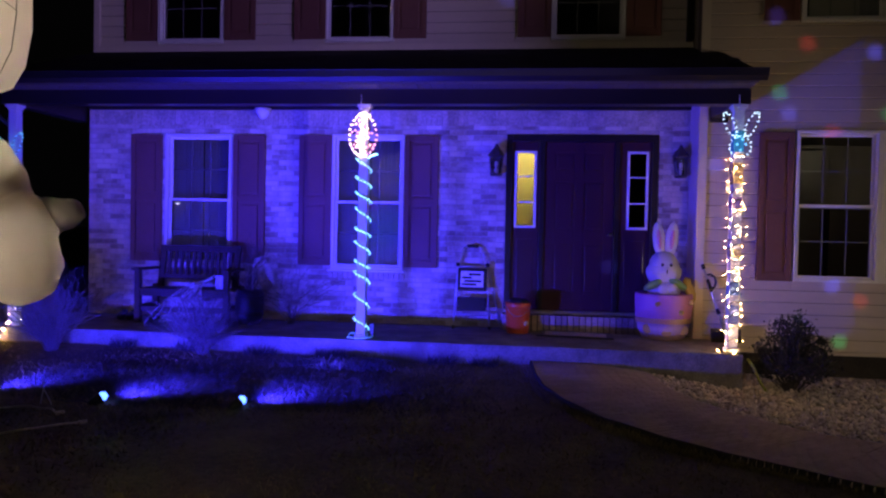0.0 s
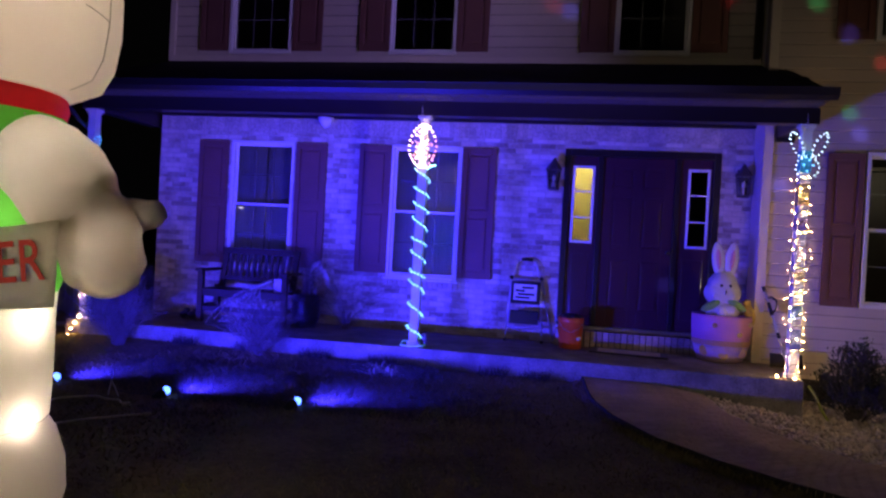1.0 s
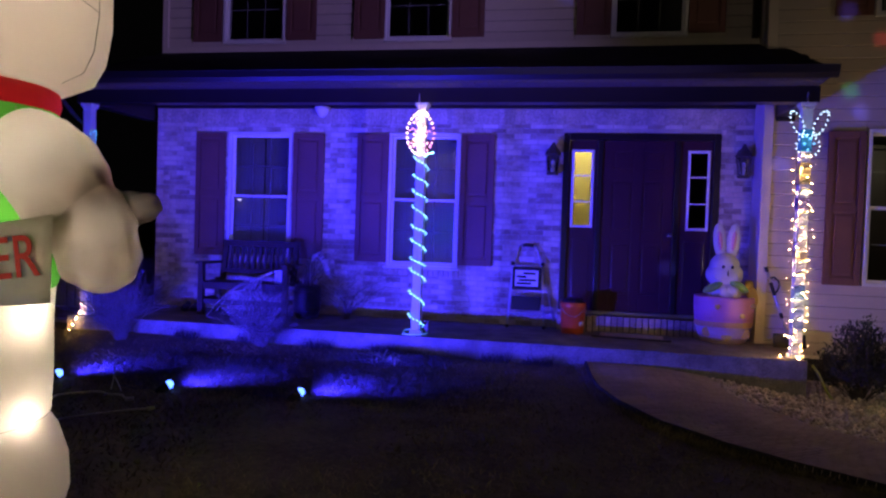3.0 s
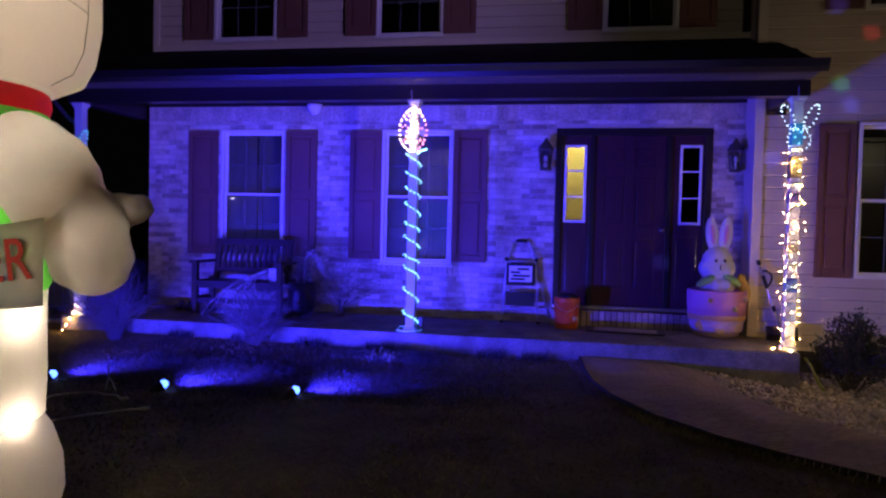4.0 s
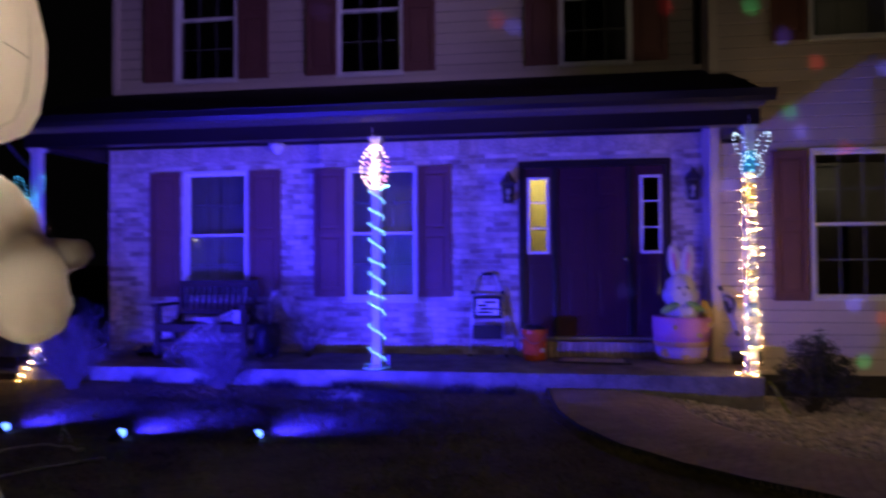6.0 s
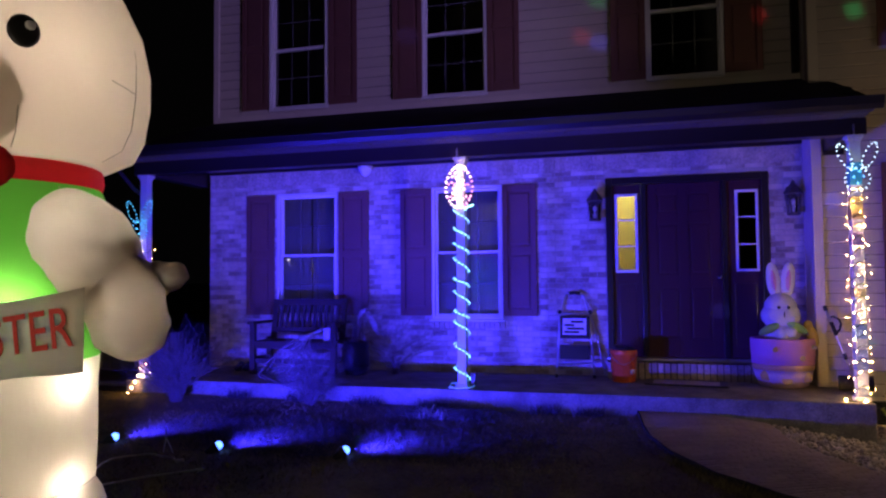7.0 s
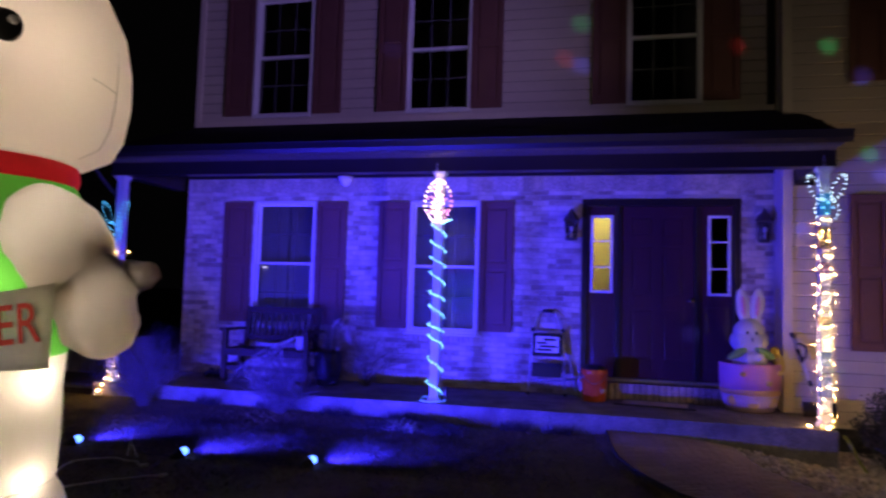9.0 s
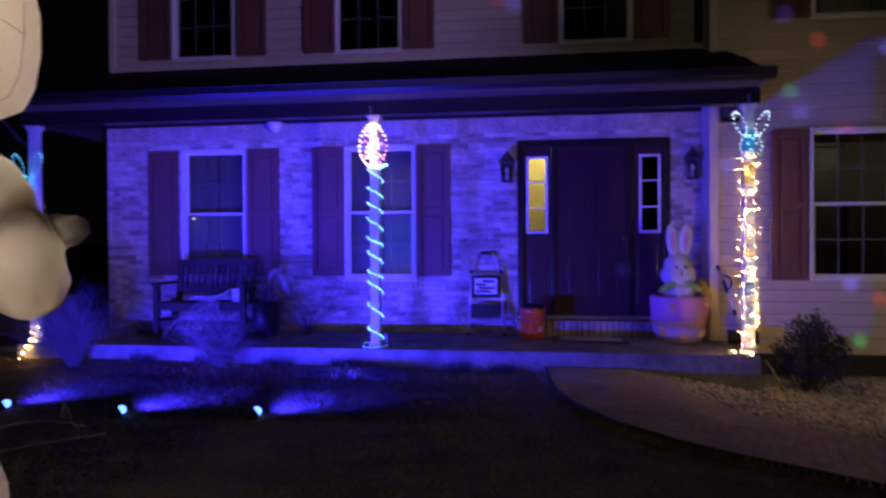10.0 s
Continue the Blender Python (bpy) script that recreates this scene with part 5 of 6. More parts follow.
def bucket():
    b = thing("bucket", 5.78, -0.40, SLAB, "orange plastic bucket with black liner on the porch", "bucket")
    bm = bmesh.new()
    lathe(bm, [(0.128, 0.0), (0.132, 0.004), (0.15, 0.31), (0.155, 0.315), (0.156, 0.33), (0.151, 0.345), (0.154, 0.365), (0.148, 0.37), (0.143, 0.34), (0.125, 0.02)], 28)
    part("body", bm, ORANGE, b, "", True)
    bm = bmesh.new()
    ball(bm, (0, 0, 0.36), 0.135, 3, (1, 1, 0.42))
    for v in bm.verts:
        v.co += v.co.normalized() * 0.02 * noise.noise(v.co * 18)
    part("liner", bm, BLACK, b, "crumpled black bag inside")
    bm = bmesh.new()
    tube(bm, [(0.157 * math.cos(a), 0.157 * math.sin(a), 0.33 - 0.12 * math.sin(a * 1) ** 2 * (1 if math.sin(a) < 0 else 0)) for a in [math.pi + math.pi * i / 14 for i in range(15)]], 0.003, 5)
    part("bail", bm, ALU, b)
    bm = bmesh.new()
    for i in range(4):
        a = radians(-52 + i * 9)
        box(bm, -0.012, 0.012, -0.001, 0.001, 0.1 + 0.03 * (i % 2), 0.2 - 0.02 * i, 0, pose(0.1465 * math.cos(a), 0.1465 * math.sin(a), 0, -3, 0, math.degrees(a) + 90))
    part("printed_mark", bm, PAPER, b, "pale printed patch")


bucket()


def doormat():
    m = thing("boot_tray", 6.46, -0.47, SLAB, "black rimmed rubber boot tray before the step", "tray", turn=-6)
    bm = bmesh.new()
    box(bm, -0.38, 0.38, -0.17, 0.17, 0.0, 0.014)
    part("bottom", bm, mat("worn_tan_rubber", (0.62, 0.54, 0.44), 0.8, var=0.3, bump=0.1), m, "worn tan tray bottom")
    bm = bmesh.new()
    frame = [(-0.44, 0.44, -0.215, -0.165), (-0.44, 0.44, 0.165, 0.215), (-0.44, -0.355, -0.164, 0.164), (0.355, 0.44, -0.164, 0.164)]
    for a, b, c, d in frame:
        box(bm, a, b, c, d, 0, 0.018, 0.005)
    part("rim", bm, BLACK, m)


doormat()


def rabbit_figure():
    """Moulded rabbit in a basket: one plain mesh."""
    bm = bmesh.new()

    def slot_new(before, slot):
        for f in bm.faces:
            if f not in before:
                f.material_index, f.smooth = slot, True

    before = set()
    lathe(bm, [(0.215, 0.0), (0.245, 0.015), (0.285, 0.11), (0.306, 0.19)], 28)
    slot_new(before, 3)
    before = set(bm.faces)
    lathe(bm, [(0.306, 0.19), (0.315, 0.20), (0.319, 0.235), (0.316, 0.25)], 28, cap=False)
    slot_new(before, 4)
    before = set(bm.faces)
    lathe(bm, [(0.316, 0.25), (0.326, 0.38), (0.33, 0.50), (0.325, 0.53), (0.30, 0.53), (0.28, 0.50)], 28)
    slot_new(before, 1)
    for (x, y, z), r, sq, turn, slot in (
            ((0, 0, 0.58), 0.19, (1, 0.9, 0.8), (0, 0, 0), 0), ((-0.01, -0.01, 0.775), 0.185, (1.10, 1.0, 0.82), (0, 0, 0), 0), ((-0.01, -0.008, 0.86), 0.168, (1, 1, 0.98), (0, 0, 0), 0),
            ((-0.075, 0, 1.16), 0.075, (0.95, 0.6, 2.7), (0, -6, 0), 0), ((0.075, 0, 1.16), 0.075, (0.95, 0.6, 2.7), (0, 5, 0), 0),
            ((-0.075, -0.035, 1.16), 0.04, (0.7, 0.5, 2.9), (0, -6, 0), 1), ((0.075, -0.035, 1.16), 0.04, (0.7, 0.5, 2.9), (0, 5, 0), 1),
            ((-0.048, -0.172, 0.865), 0.016, (1, 0.6, 1.2), (0, 0, 0), 5), ((0.048, -0.172, 0.865), 0.016, (1, 0.6, 1.2), (0, 0, 0), 5),
            ((-0.07, -0.15, 0.745), 0.06, (1.2, 0.6, 0.8), (0, 0, 0), 0), ((0.06, -0.15, 0.745), 0.06, (1.2, 0.6, 0.8), (0, 0, 0), 0), ((0, -0.20, 0.79), 0.009, (0.8, 0.6, 3.6), (0, 0, 0), 5),
            ((-0.15, -0.15, 0.63), 0.09, (1.3, 0.5, 0.5), (0, -30, 0), 6), ((0.13, -0.15, 0.65), 0.09, (1.3, 0.5, 0.5), (0, 30, 0), 6),
            ((-0.03, -0.22, 0.57), 0.06, (1, 0.7, 1.3), (0, 0, 0), 0), ((0.05, -0.22, 0.60), 0.06, (1.2, 0.7, 0.9), (0, 0, 0), 0),
            ((0.29, -0.05, 0.56), 0.07, (0.8, 0.7, 1.9), (0, -18, 0), 2), ((0.255, -0.05, 0.67), 0.05, (0.9, 0.8, 1.1), (0, 0, 0), 2),
            ((-0.12, -0.34, 0.42), 0.028, (1, 0.4, 1), (0, 0, 0), 2), ((0.15, -0.315, 0.33), 0.03, (1, 0.4, 1), (0, 0, 0), 2), ((0.28, -0.2, 0.44), 0.03, (1, 0.6, 1), (0, 0, 0), 2),
            ((-0.2, -0.21, 0.13), 0.06, (1, 0.3, 1), (0, 0, 0), 2), ((0.0, -0.265, 0.10), 0.06, (1, 0.3, 1), (0, 0, 0), 2), ((0.2, -0.21, 0.12), 0.06, (1, 0.3, 1), (0, 0, 0), 2)):
        before = set(bm.faces)
        ball(bm, (x, y, z), r, 3, sq, Euler([radians(a) for a in turn]).to_matrix().to_4x4())
        slot_new(before, slot)
    for v in bm.verts:
        v.co.y *= 0.80
    data = mesh_of("rabbit_figure", bm, [PLASTIC_WHITE, PLASTIC_PINK, PLASTIC_YELLOW, PLASTIC_ROSE, PLASTIC_ORANGE, BLACK, PLASTIC_GREEN])
    ob = new("rabbit_figure", data)
    ob.matrix_basis = pose(7.475, -0.42, SLAB)
    tagged(ob, "moulded plastic rabbit in a pink basket beside the door", "figurine")


PLASTIC_WHITE = mat("moulded_white_plastic", (0.62, 0.60, 0.58), 0.55, var=0.05, bump=0.03)
PLASTIC_PINK = mat("moulded_pink_plastic", (0.62, 0.26, 0.44), 0.55, var=0.08, bump=0.03)
PLASTIC_ROSE = mat("moulded_rose_plastic", (0.50, 0.36, 0.42), 0.55, var=0.12, scale=12, bump=0.03)
PLASTIC_YELLOW = mat("moulded_yellow_plastic", (0.58, 0.42, 0.10), 0.5, var=0.05, bump=0.03)
PLASTIC_ORANGE = mat("moulded_orange_plastic", (0.55, 0.33, 0.14), 0.5, var=0.1, bump=0.03)
PLASTIC_GREEN = mat("moulded_green_plastic", (0.25, 0.5, 0.12), 0.45, var=0.05, bump=0.03)
rabbit_figure()


def shovel():
    s = thing("shovel", 8.13, -0.62, SLAB, "snow shovel with black grip leaning by the wing corner", "shovel")
    top, low = Vector((-0.235, 0.16, 0.88)), Vector((0.0, 0.0, 0.10))
    d = (top - low).normalized()
    bm = bmesh.new()
    rod(bm, low, top, 0.014, 0.013, 10)
    part("shaft", bm, ALU, s, "", True)
    for a, b, nm in ((0.93, 1.0, "end_cap"), (0.60, 0.78, "grip"), (0.28, 0.36, "collar")):
        bm = bmesh.new()
        rod(bm, low.lerp(top, a), low.lerp(top, b), 0.02, 0.02, 12)
        part(nm, bm, BLACK, s, "", True)
    bm = bmesh.new()
    c = low.lerp(top, 0.84)
    side = Vector((1, 0, 0.1))
    tube(bm, [c, c + side * 0.05 + d * 0.01, c + side * 0.085 - d * 0.03, c + side * 0.085 - d * 0.08, c + side * 0.05 - d * 0.14, low.lerp(top, 0.62)], 0.012, 8)
    part("d_handle", bm, BLACK, s, "", True)
    bm = bmesh.new()
    box(bm, -0.17, 0.17, -0.012, 0.012, 0.0, 0.16, 0.01, pose(0.01, 0, 0, -14, 0, 0))
    part("blade", bm, BLACK, s)


shovel()


def lantern(x, lit):
    l = thing("wall_lantern", x, 0, 2.2, "black metal wall lantern with glass panes beside the door", "lantern", "door lanterns")
    bm = bmesh.new()
    box(bm, -0.055, 0.055, -0.04, -0.018, 0.1, 0.34, 0.008)
    part("back_plate", bm, LANTERN_METAL, l)
    bm = bmesh.new()
    tube(bm, [(0, -0.03, 0.24), (0, -0.07, 0.33), (0, -0.12, 0.35)], 0.011, 8)
    part("arm", bm, LANTERN_METAL, l, "", True)
    bm = bmesh.new()
    c = (0, -0.13, 0)
    lathe(bm, [(0.075, 0.255), (0.105, 0.25), (0.10, 0.265), (0.055, 0.33), (0.03, 0.36), (0.012, 0.40)], 6, c)
    part("roof", bm, LANTERN_METAL, l)
    bm = bmesh.new()
    lathe(bm, [(0.065, 0.0), (0.072, 0.012), (0.072, 0.03), (0.06, 0.035)], 6, c)
    part("bottom", bm, LANTERN_METAL, l)
    for k in range(6):
        a = k * math.tau / 6
        bm = bmesh.new()
        rod(bm, (0.066 * math.cos(a), -0.13 + 0.066 * math.sin(a), 0.03), (0.088 * math.cos(a), -0.13 + 0.088 * math.sin(a), 0.255), 0.005, 0.005, 5)
        part("bar", bm, LANTERN_METAL, l)
    bm = bmesh.new()
    lathe(bm, [(0.058, 0.036), (0.08, 0.25)], 6, c, False)
    pane = part("glass", bm, GLASS, l)
    pane.visible_shadow = False
    bm = bmesh.new()
    rod(bm, (0, -0.13, 0.035), (0, -0.13, 0.12), 0.011, 0.011, 8)
    ball(bm, (0, -0.13, 0.15), 0.03, 2, (0.8, 0.8, 1.3))
    part("lamp_bulb", bm, PAPER, l, "unlit clear bulb", True)


lantern(5.47, False)
lantern(7.69, True)


def porch_fixture():
    f = thing("flush_light", 2.46, -0.06, 2.90, "small white bowl light under the frieze board", "wall light")
    bm = bmesh.new()
    lathe(bm, [(0.015, 0.0), (0.05, 0.02), (0.085, 0.075), (0.105, 0.13), (0.09, 0.13)], 20, (0, -0.07, 0))
    part("bowl", bm, PAPER, f, "", True)
    bm = bmesh.new()
    box(bm, -0.05, 0.05, -0.06, 0.03, 0.09, 0.13, 0.006)
    part("bracket", bm, WHITE, f)
    v = thing("wall_vent", 8.035, WING_Y - 0.022, 2.82, "dark louvred vent box on the wing siding", "vent")
    bm = bmesh.new()
    box(bm, -0.10, 0.10, -0.02, 0.0, 0, 0.13, 0.005)
    part("frame", bm, DARKTRIM, v)
    for i in range(4):
        bm = bmesh.new()
        box(bm, -0.085, 0.085, -0.004, 0.004, -0.01, 0.01, 0, pose(0, -0.024, 0.025 + i * 0.027, 35, 0, 0))
        part("slat", bm, BLACK, v)


porch_fixture()

# ---- hanging chain over the post decorations ----
for cx in (4.065, 8.0):
    ch = thing("hanging_chain", cx - 0.02, POST_Y - 0.10, 2.78, "thin metal chain hanging from the beam", "chain", "chains")
    for i in range(8):
        bm = bmesh.new()
        ring = [Vector((0.008 * math.cos(a), 0, 0.014 * math.sin(a))) for a in [k * math.tau / 8 for k in range(9)]]
        tube(bm, [(Matrix.Rotation(radians(90 * (i % 2)), 3, "Z") @ p) + Vector((0, 0, 0.014 + i * 0.022)) for p in ring], 0.002, 4)
        part("link", bm, ALU, ch)

# ---- garden ----


def leafy_bush():
    t = thing("evergreen_shrub", 8.62, -1.25, ground_z(8.6, -1.25), "dark leafy evergreen shrub in the pebble bed", "shrub")
    rnd = random.Random(41)
    bm = bmesh.new()
    tips = []
    for _ in range(70):
        a, e = rnd.random() * math.tau, rnd.uniform(0.15, 1.45)
        r = rnd.uniform(0.30, 0.48)
        tip = Vector((math.cos(a) * math.cos(e) * r, math.sin(a) * math.cos(e) * r * 0.9, 0.12 + math.sin(e) * rnd.uniform(0.48, 0.72)))
        mid = tip * 0.5 + Vector((rnd.gauss(0, 0.03), rnd.gauss(0, 0.03), 0.03))
        tube(bm, [(rnd.gauss(0, 0.02), rnd.gauss(0, 0.02), -0.02), mid, tip], 0.005, 4)
        tips += [mid.lerp(tip, k / 5) for k in range(1, 6)] + [tip]
    part("branch_frame", bm, TWIG, t)
    verts, faces = [], []
    for tip in tips:
        for _ in range(11):
            c = tip + Vector((rnd.gauss(0, 0.035), rnd.gauss(0, 0.035), rnd.gauss(0, 0.035)))
            m = Matrix.Translation(c) @ Euler((rnd.random() * 6, rnd.random() * 6, rnd.random() * 6)).to_matrix().to_4x4()
            s = rnd.uniform(0.014, 0.026)
            i = len(verts)
            verts += [m @ Vector(p) for p in ((-s, 0, 0), (0, -s * 0.45, 0.003), (s, 0, 0), (0, s * 0.45, 0.003))]
            faces.append((i, i + 1, i + 2, i + 3))
    raw("foliage", verts, faces, LEAF, t, "stuff")


leafy_bush()


def weed_clump():
    t = thing("weed_clump", 3.93, -1.90, ground_z(3.93, -1.90), "pale leafy weed clump at the slab edge", "weeds")
    rnd = random.Random(77)
    for k in range(90):
        a, l, h = rnd.random() * math.tau, rnd.uniform(0.10, 0.34), rnd.uniform(0.02, 0.13)
        d = Vector((math.cos(a), math.sin(a) * 0.6, 0))
        s = Vector((-d.y, d.x, 0)).normalized() * rnd.uniform(0.003, 0.007)
        b = Vector((rnd.gauss(0, 0.08), rnd.gauss(0, 0.03), 0.0))
        bm = bmesh.new()
        pts = [b, b + d * l * 0.4 + Vector((0, 0, h * 0.8)), b + d * l * 0.8 + Vector((0, 0, h)), b + d * l * 1.1 + Vector((0, 0, h * 0.8))]
        rows = [[bm.verts.new(p + s * w * q) for q in (-1, 1)] for p, w in zip(pts, (0.4, 1.0, 0.9, 0.1))]
        for p, q in zip(rows, rows[1:]):
            bm.faces.new((p[0], p[1], q[1], q[0]))
        part("leaf", bm, PALE_LEAF, t)


PALE_LEAF = mat("pale_dry_leaf", (0.48, 0.45, 0.40), 0.7, var=0.25, bump=0.05, spread=0.25)
weed_clump()


def cords():
    z = 0.062
    for pts, text in (([(1.2, -4.9), (1.9, -4.4), (1.78, -4.0), (1.95, -3.82), (2.2, -3.85), (2.4, -3.97)], "tan extension cord lying in a bend on the lawn"),
                      ([(1.6, -5.3), (2.2, -4.75), (2.35, -4.48), (2.52, -4.29), (2.72, -4.12)], "thin tan cord lying on the lawn")):
        c = thing("extension_cord", pts[2][0], pts[2][1], z, text, "cord")
        smooth = []
        for p, q in zip(pts, pts[1:]):
            for k in range(5):
                v = Vector((*p, 0)).lerp(Vector((*q, 0)), k / 5)
                smooth.append(v - Vector((*pts[2], 0)) + Vector((0.02 * math.sin(k * 1.3), 0, 0.008 + 0.006 * math.sin(k))))
        bm = bmesh.new()
        tube(bm, smooth, 0.0075, 6)
        part("cable", bm, CORD, c, "", True)
        bm = bmesh.new()
        rod(bm, smooth[-1], smooth[-1] + Vector((0.05, 0.03, 0.005)), 0.017, 0.014, 8)
        part("plug", bm, CORD, c)
    t = thing("loose_twig", 2.0, -3.66, 0.05, "forked pale twig standing in the lawn", "twig")
    bm = bmesh.new()
    tube(bm, [(0.0, 0, -0.02), (0.03, 0, 0.12), (0.035, 0, 0.22)], 0.006, 5)
    tube(bm, [(0.10, 0, 0.0), (0.06, 0, 0.08), (0.03, 0, 0.12)], 0.006, 5)
    part("branch", bm, PALE_TWIG, t)


cords()


def hose_end():
    t = thing("splash_strap", 8.15, -1.36, ground_z(8.2, -1.4), "yellow-green strap hanging down at the slab corner", "strap")
    bm = bmesh.new()
    tube(bm, [(0.0, 0.02, 0.36), (0.05, -0.02, 0.28), (0.11, -0.05, 0.14), (0.18, -0.09, 0.02)], 0.014, 6)
    part("strap", bm, mat("yellow_green_strap", (0.30, 0.34, 0.05), 0.6, bump=0.05), t, "", True)


hose_end()


def side_yard():
    """Low wall and board fence beyond the house corner."""
    wall = one_box("wall_low", -4.2, -0.26, -0.95, -0.75, -0.2, 0.15, CONCRETE, 0.012, "low grey concrete garden wall", "wall")
    f = thing("board_fence", -2.4, 0.5, 0.0, "grey weathered board fence beyond the house", "fence")
    b = bmesh.new()
    box(b, -0.065, 0.065, -0.01, 0.01, 0.05, 0.72, 0.004)
    data = mesh_of("board", b, FENCEWOOD)
    for i in range(22):
        piece("board", data, f, pose(-1.7 + i * 0.15, -0.03, 0.012 * math.sin(i * 2.1)))
    for z in (0.18, 0.55):
        bm = bmesh.new()
        box(bm, -1.8, 1.55, -0.018, 0.02, z, z + 0.08, 0.004)
        part("rail", bm, FENCEWOOD, f)
    for x in (-1.75, 0.0, 1.5):
        bm = bmesh.new()
        box(bm, x - 0.045, x + 0.045, 0.021, 0.11, -0.2, 0.72, 0.006)
        part("post", bm, FENCEWOOD, f)


side_yard()

# ---- many small pieces ----


def build_bricks():
    rnd = random.Random(7)
    b = bmesh.new()
    box(b, -0.097, 0.097, 0.0, 0.03, -0.029, 0.029, 0.003)
    full = mesh_of("brick", b, BRICK_PIECE)
    verts, faces, count = [], [], 0
    course, z = 0.0672, SLAB + 0.034
    row = 0
    while z < 2.83:
        x = 0.1 - (row % 2) * 0.1015
        while x < WING_X + 0.05:
            a, c = max(x - 0.097, 0.002), min(x + 0.097, WING_X - 0.015)
            blocked = False
            for h0, h1, hz0, hz1 in brick_holes:
                if z + 0.03 > hz0 and z - 0.03 < hz1:
                    if h0 - 0.004 <= a and c <= h1 + 0.004:
                        blocked = True
                    elif a < h0 < c:
                        c = h0 - 0.003
                    elif a < h1 < c:
                        a = h1 + 0.003
            if not blocked and c - a > 0.02:
                out = -0.012 - rnd.random() * 0.006
                s = (c - a) / 0.194
                m = Matrix.Translation(((a + c) / 2, out + 0.006, z)) @ Matrix.Diagonal((s, 1, 1, 1))
                if 4.72 < x < 5.62 and count < 300:
                    piece("brick", full, wall_front, m)
                    count += 1
                else:
                    i = len(verts)
                    verts += [m @ v.co for v in full.vertices]
                    faces += [[i + k for k in p.vertices] for p in full.polygons]
            x += 0.203
        z += course
        row += 1
    raw("brick_rest", verts, faces, BRICK_REST, wall_front, "stuff")
    verts, faces = [], []
    # soldier course under the frieze
    m90 = Matrix.Rotation(radians(90), 4, "Y")
    x = 0.036
    while x < WING_X - 0.05:
        m = Matrix.Translation((x, -0.010 - rnd.random() * 0.004, 2.93)) @ m90 @ Matrix.Diagonal((1, 1, 1.13, 1))
        i = len(verts)
        verts += [m @ v.co for v in full.vertices]
        faces += [[i + k for k in p.vertices] for p in full.polygons]
        x += 0.0672
    # rowlock sills under the windows
    for _, a, b2 in WINDOWS:
        x = a
        while x < b2 + 0.02:
            m = Matrix.Translation((x, -0.035, WIN_Z0 - 0.075)) @ Matrix.Diagonal((0.30, 1.6, 1.35, 1))
            i = len(verts)
            verts += [m @ v.co for v in full.vertices]
            faces += [[i + k for k in p.vertices] for p in full.polygons]
            x += 0.067
    raw("trim_brick_rest", verts, faces, BRICK_SOLDIER, wall_front, "stuff")


build_bricks()


def build_siding():
    lap = 0.138

    def board(w):
        b = bmesh.new()
        pts = [(0, 0.0), (-0.020, 0.0), (-0.022, 0.006), (-0.005, lap - 0.009), (0, lap - 0.009)]
        a = [b.verts.new((-w / 2, y, z)) for y, z in pts]
        c = [b.verts.new((w / 2, y, z)) for y, z in pts]
        for k in range(5):
            j = (k + 1) % 5
            b.faces.new((a[k], a[j], c[j], c[k]))
        b.faces.new(a)
        b.faces.new(c[::-1])
        return mesh_of("siding_board", b, SIDING)

    made = {}

    def put(parent, x0, x1, y, z, part_of=1.0):
        key = round(x1 - x0, 3)
        if key not in made:
            made[key] = board(key)
        piece("siding_board", made[key], parent, pose((x0 + x1) / 2, y, z) @ Matrix.Diagonal((1, 1, part_of, 1)))

    def field(parent, x0, x1, y, z0, z1, holes):
        z = z0
        while z < z1:
            spans = [(x0, x1)]
            for a, b, c, d in holes:
                if z + lap > c - 0.01 and z + 0.02 < d:
                    spans = [s for p, q in spans for s in ((p, min(q, a - 0.002)), (max(p, b + 0.002), q)) if s[1] - s[0] > 0.02]
            for p, q in spans:
                put(parent, p, q, y, z)
            for a, b, c, d in holes:
                if z < c - 0.012 < z + lap:
                    put(parent, a, b, y, z, (c - 0.002 - z) / (lap - 0.009))
                if z + 0.02 < d < z + lap - 0.01:
                    put(parent, a, b, y, d + 0.002, (z + lap - 0.009 - d) / (lap - 0.009))
            z += lap

    field(wall_upper, 0.131, WING_X - 0.015, 0.0295, 3.877, 6.5, up_holes)
    field(wall_wing, WING_X + 0.092, 12.45, WING_Y + 0.0295, 0.212, 6.5, [(8.90, 10.78, 1.01, 2.74), (8.91, 10.79, 3.97, 5.66)])


build_siding()


def walk_point(s, w):
    """A point of the curved walk: s along it, w across it from the lawn edge."""
    inner = [(5.93, -1.42), (5.97, -1.9), (6.03, -2.4), (6.17, -2.9), (6.45, -3.48), (6.82, -3.84), (7.2, -4.0), (7.65, -4.08), (8.2, -4.25), (9.5, -4.75), (11.2, -5.4)]
    outer = [(7.15, -1.42), (7.19, -1.7), (7.24, -2.0), (7.44, -2.42), (7.69, -2.66), (7.95, -2.82), (8.2, -2.96), (8.6, -3.14), (9.2, -3.4), (10.5, -3.95), (12.0, -4.6)]
    f = min(max(s, 0), 0.9999) * (len(inner) - 1)
    i = int(f)
    k = f - i
    a = Vector(inner[i]).lerp(Vector(inner[i + 1]), k)
    b = Vector(outer[i]).lerp(Vector(outer[i + 1]), k)
    return a.lerp(b, w)


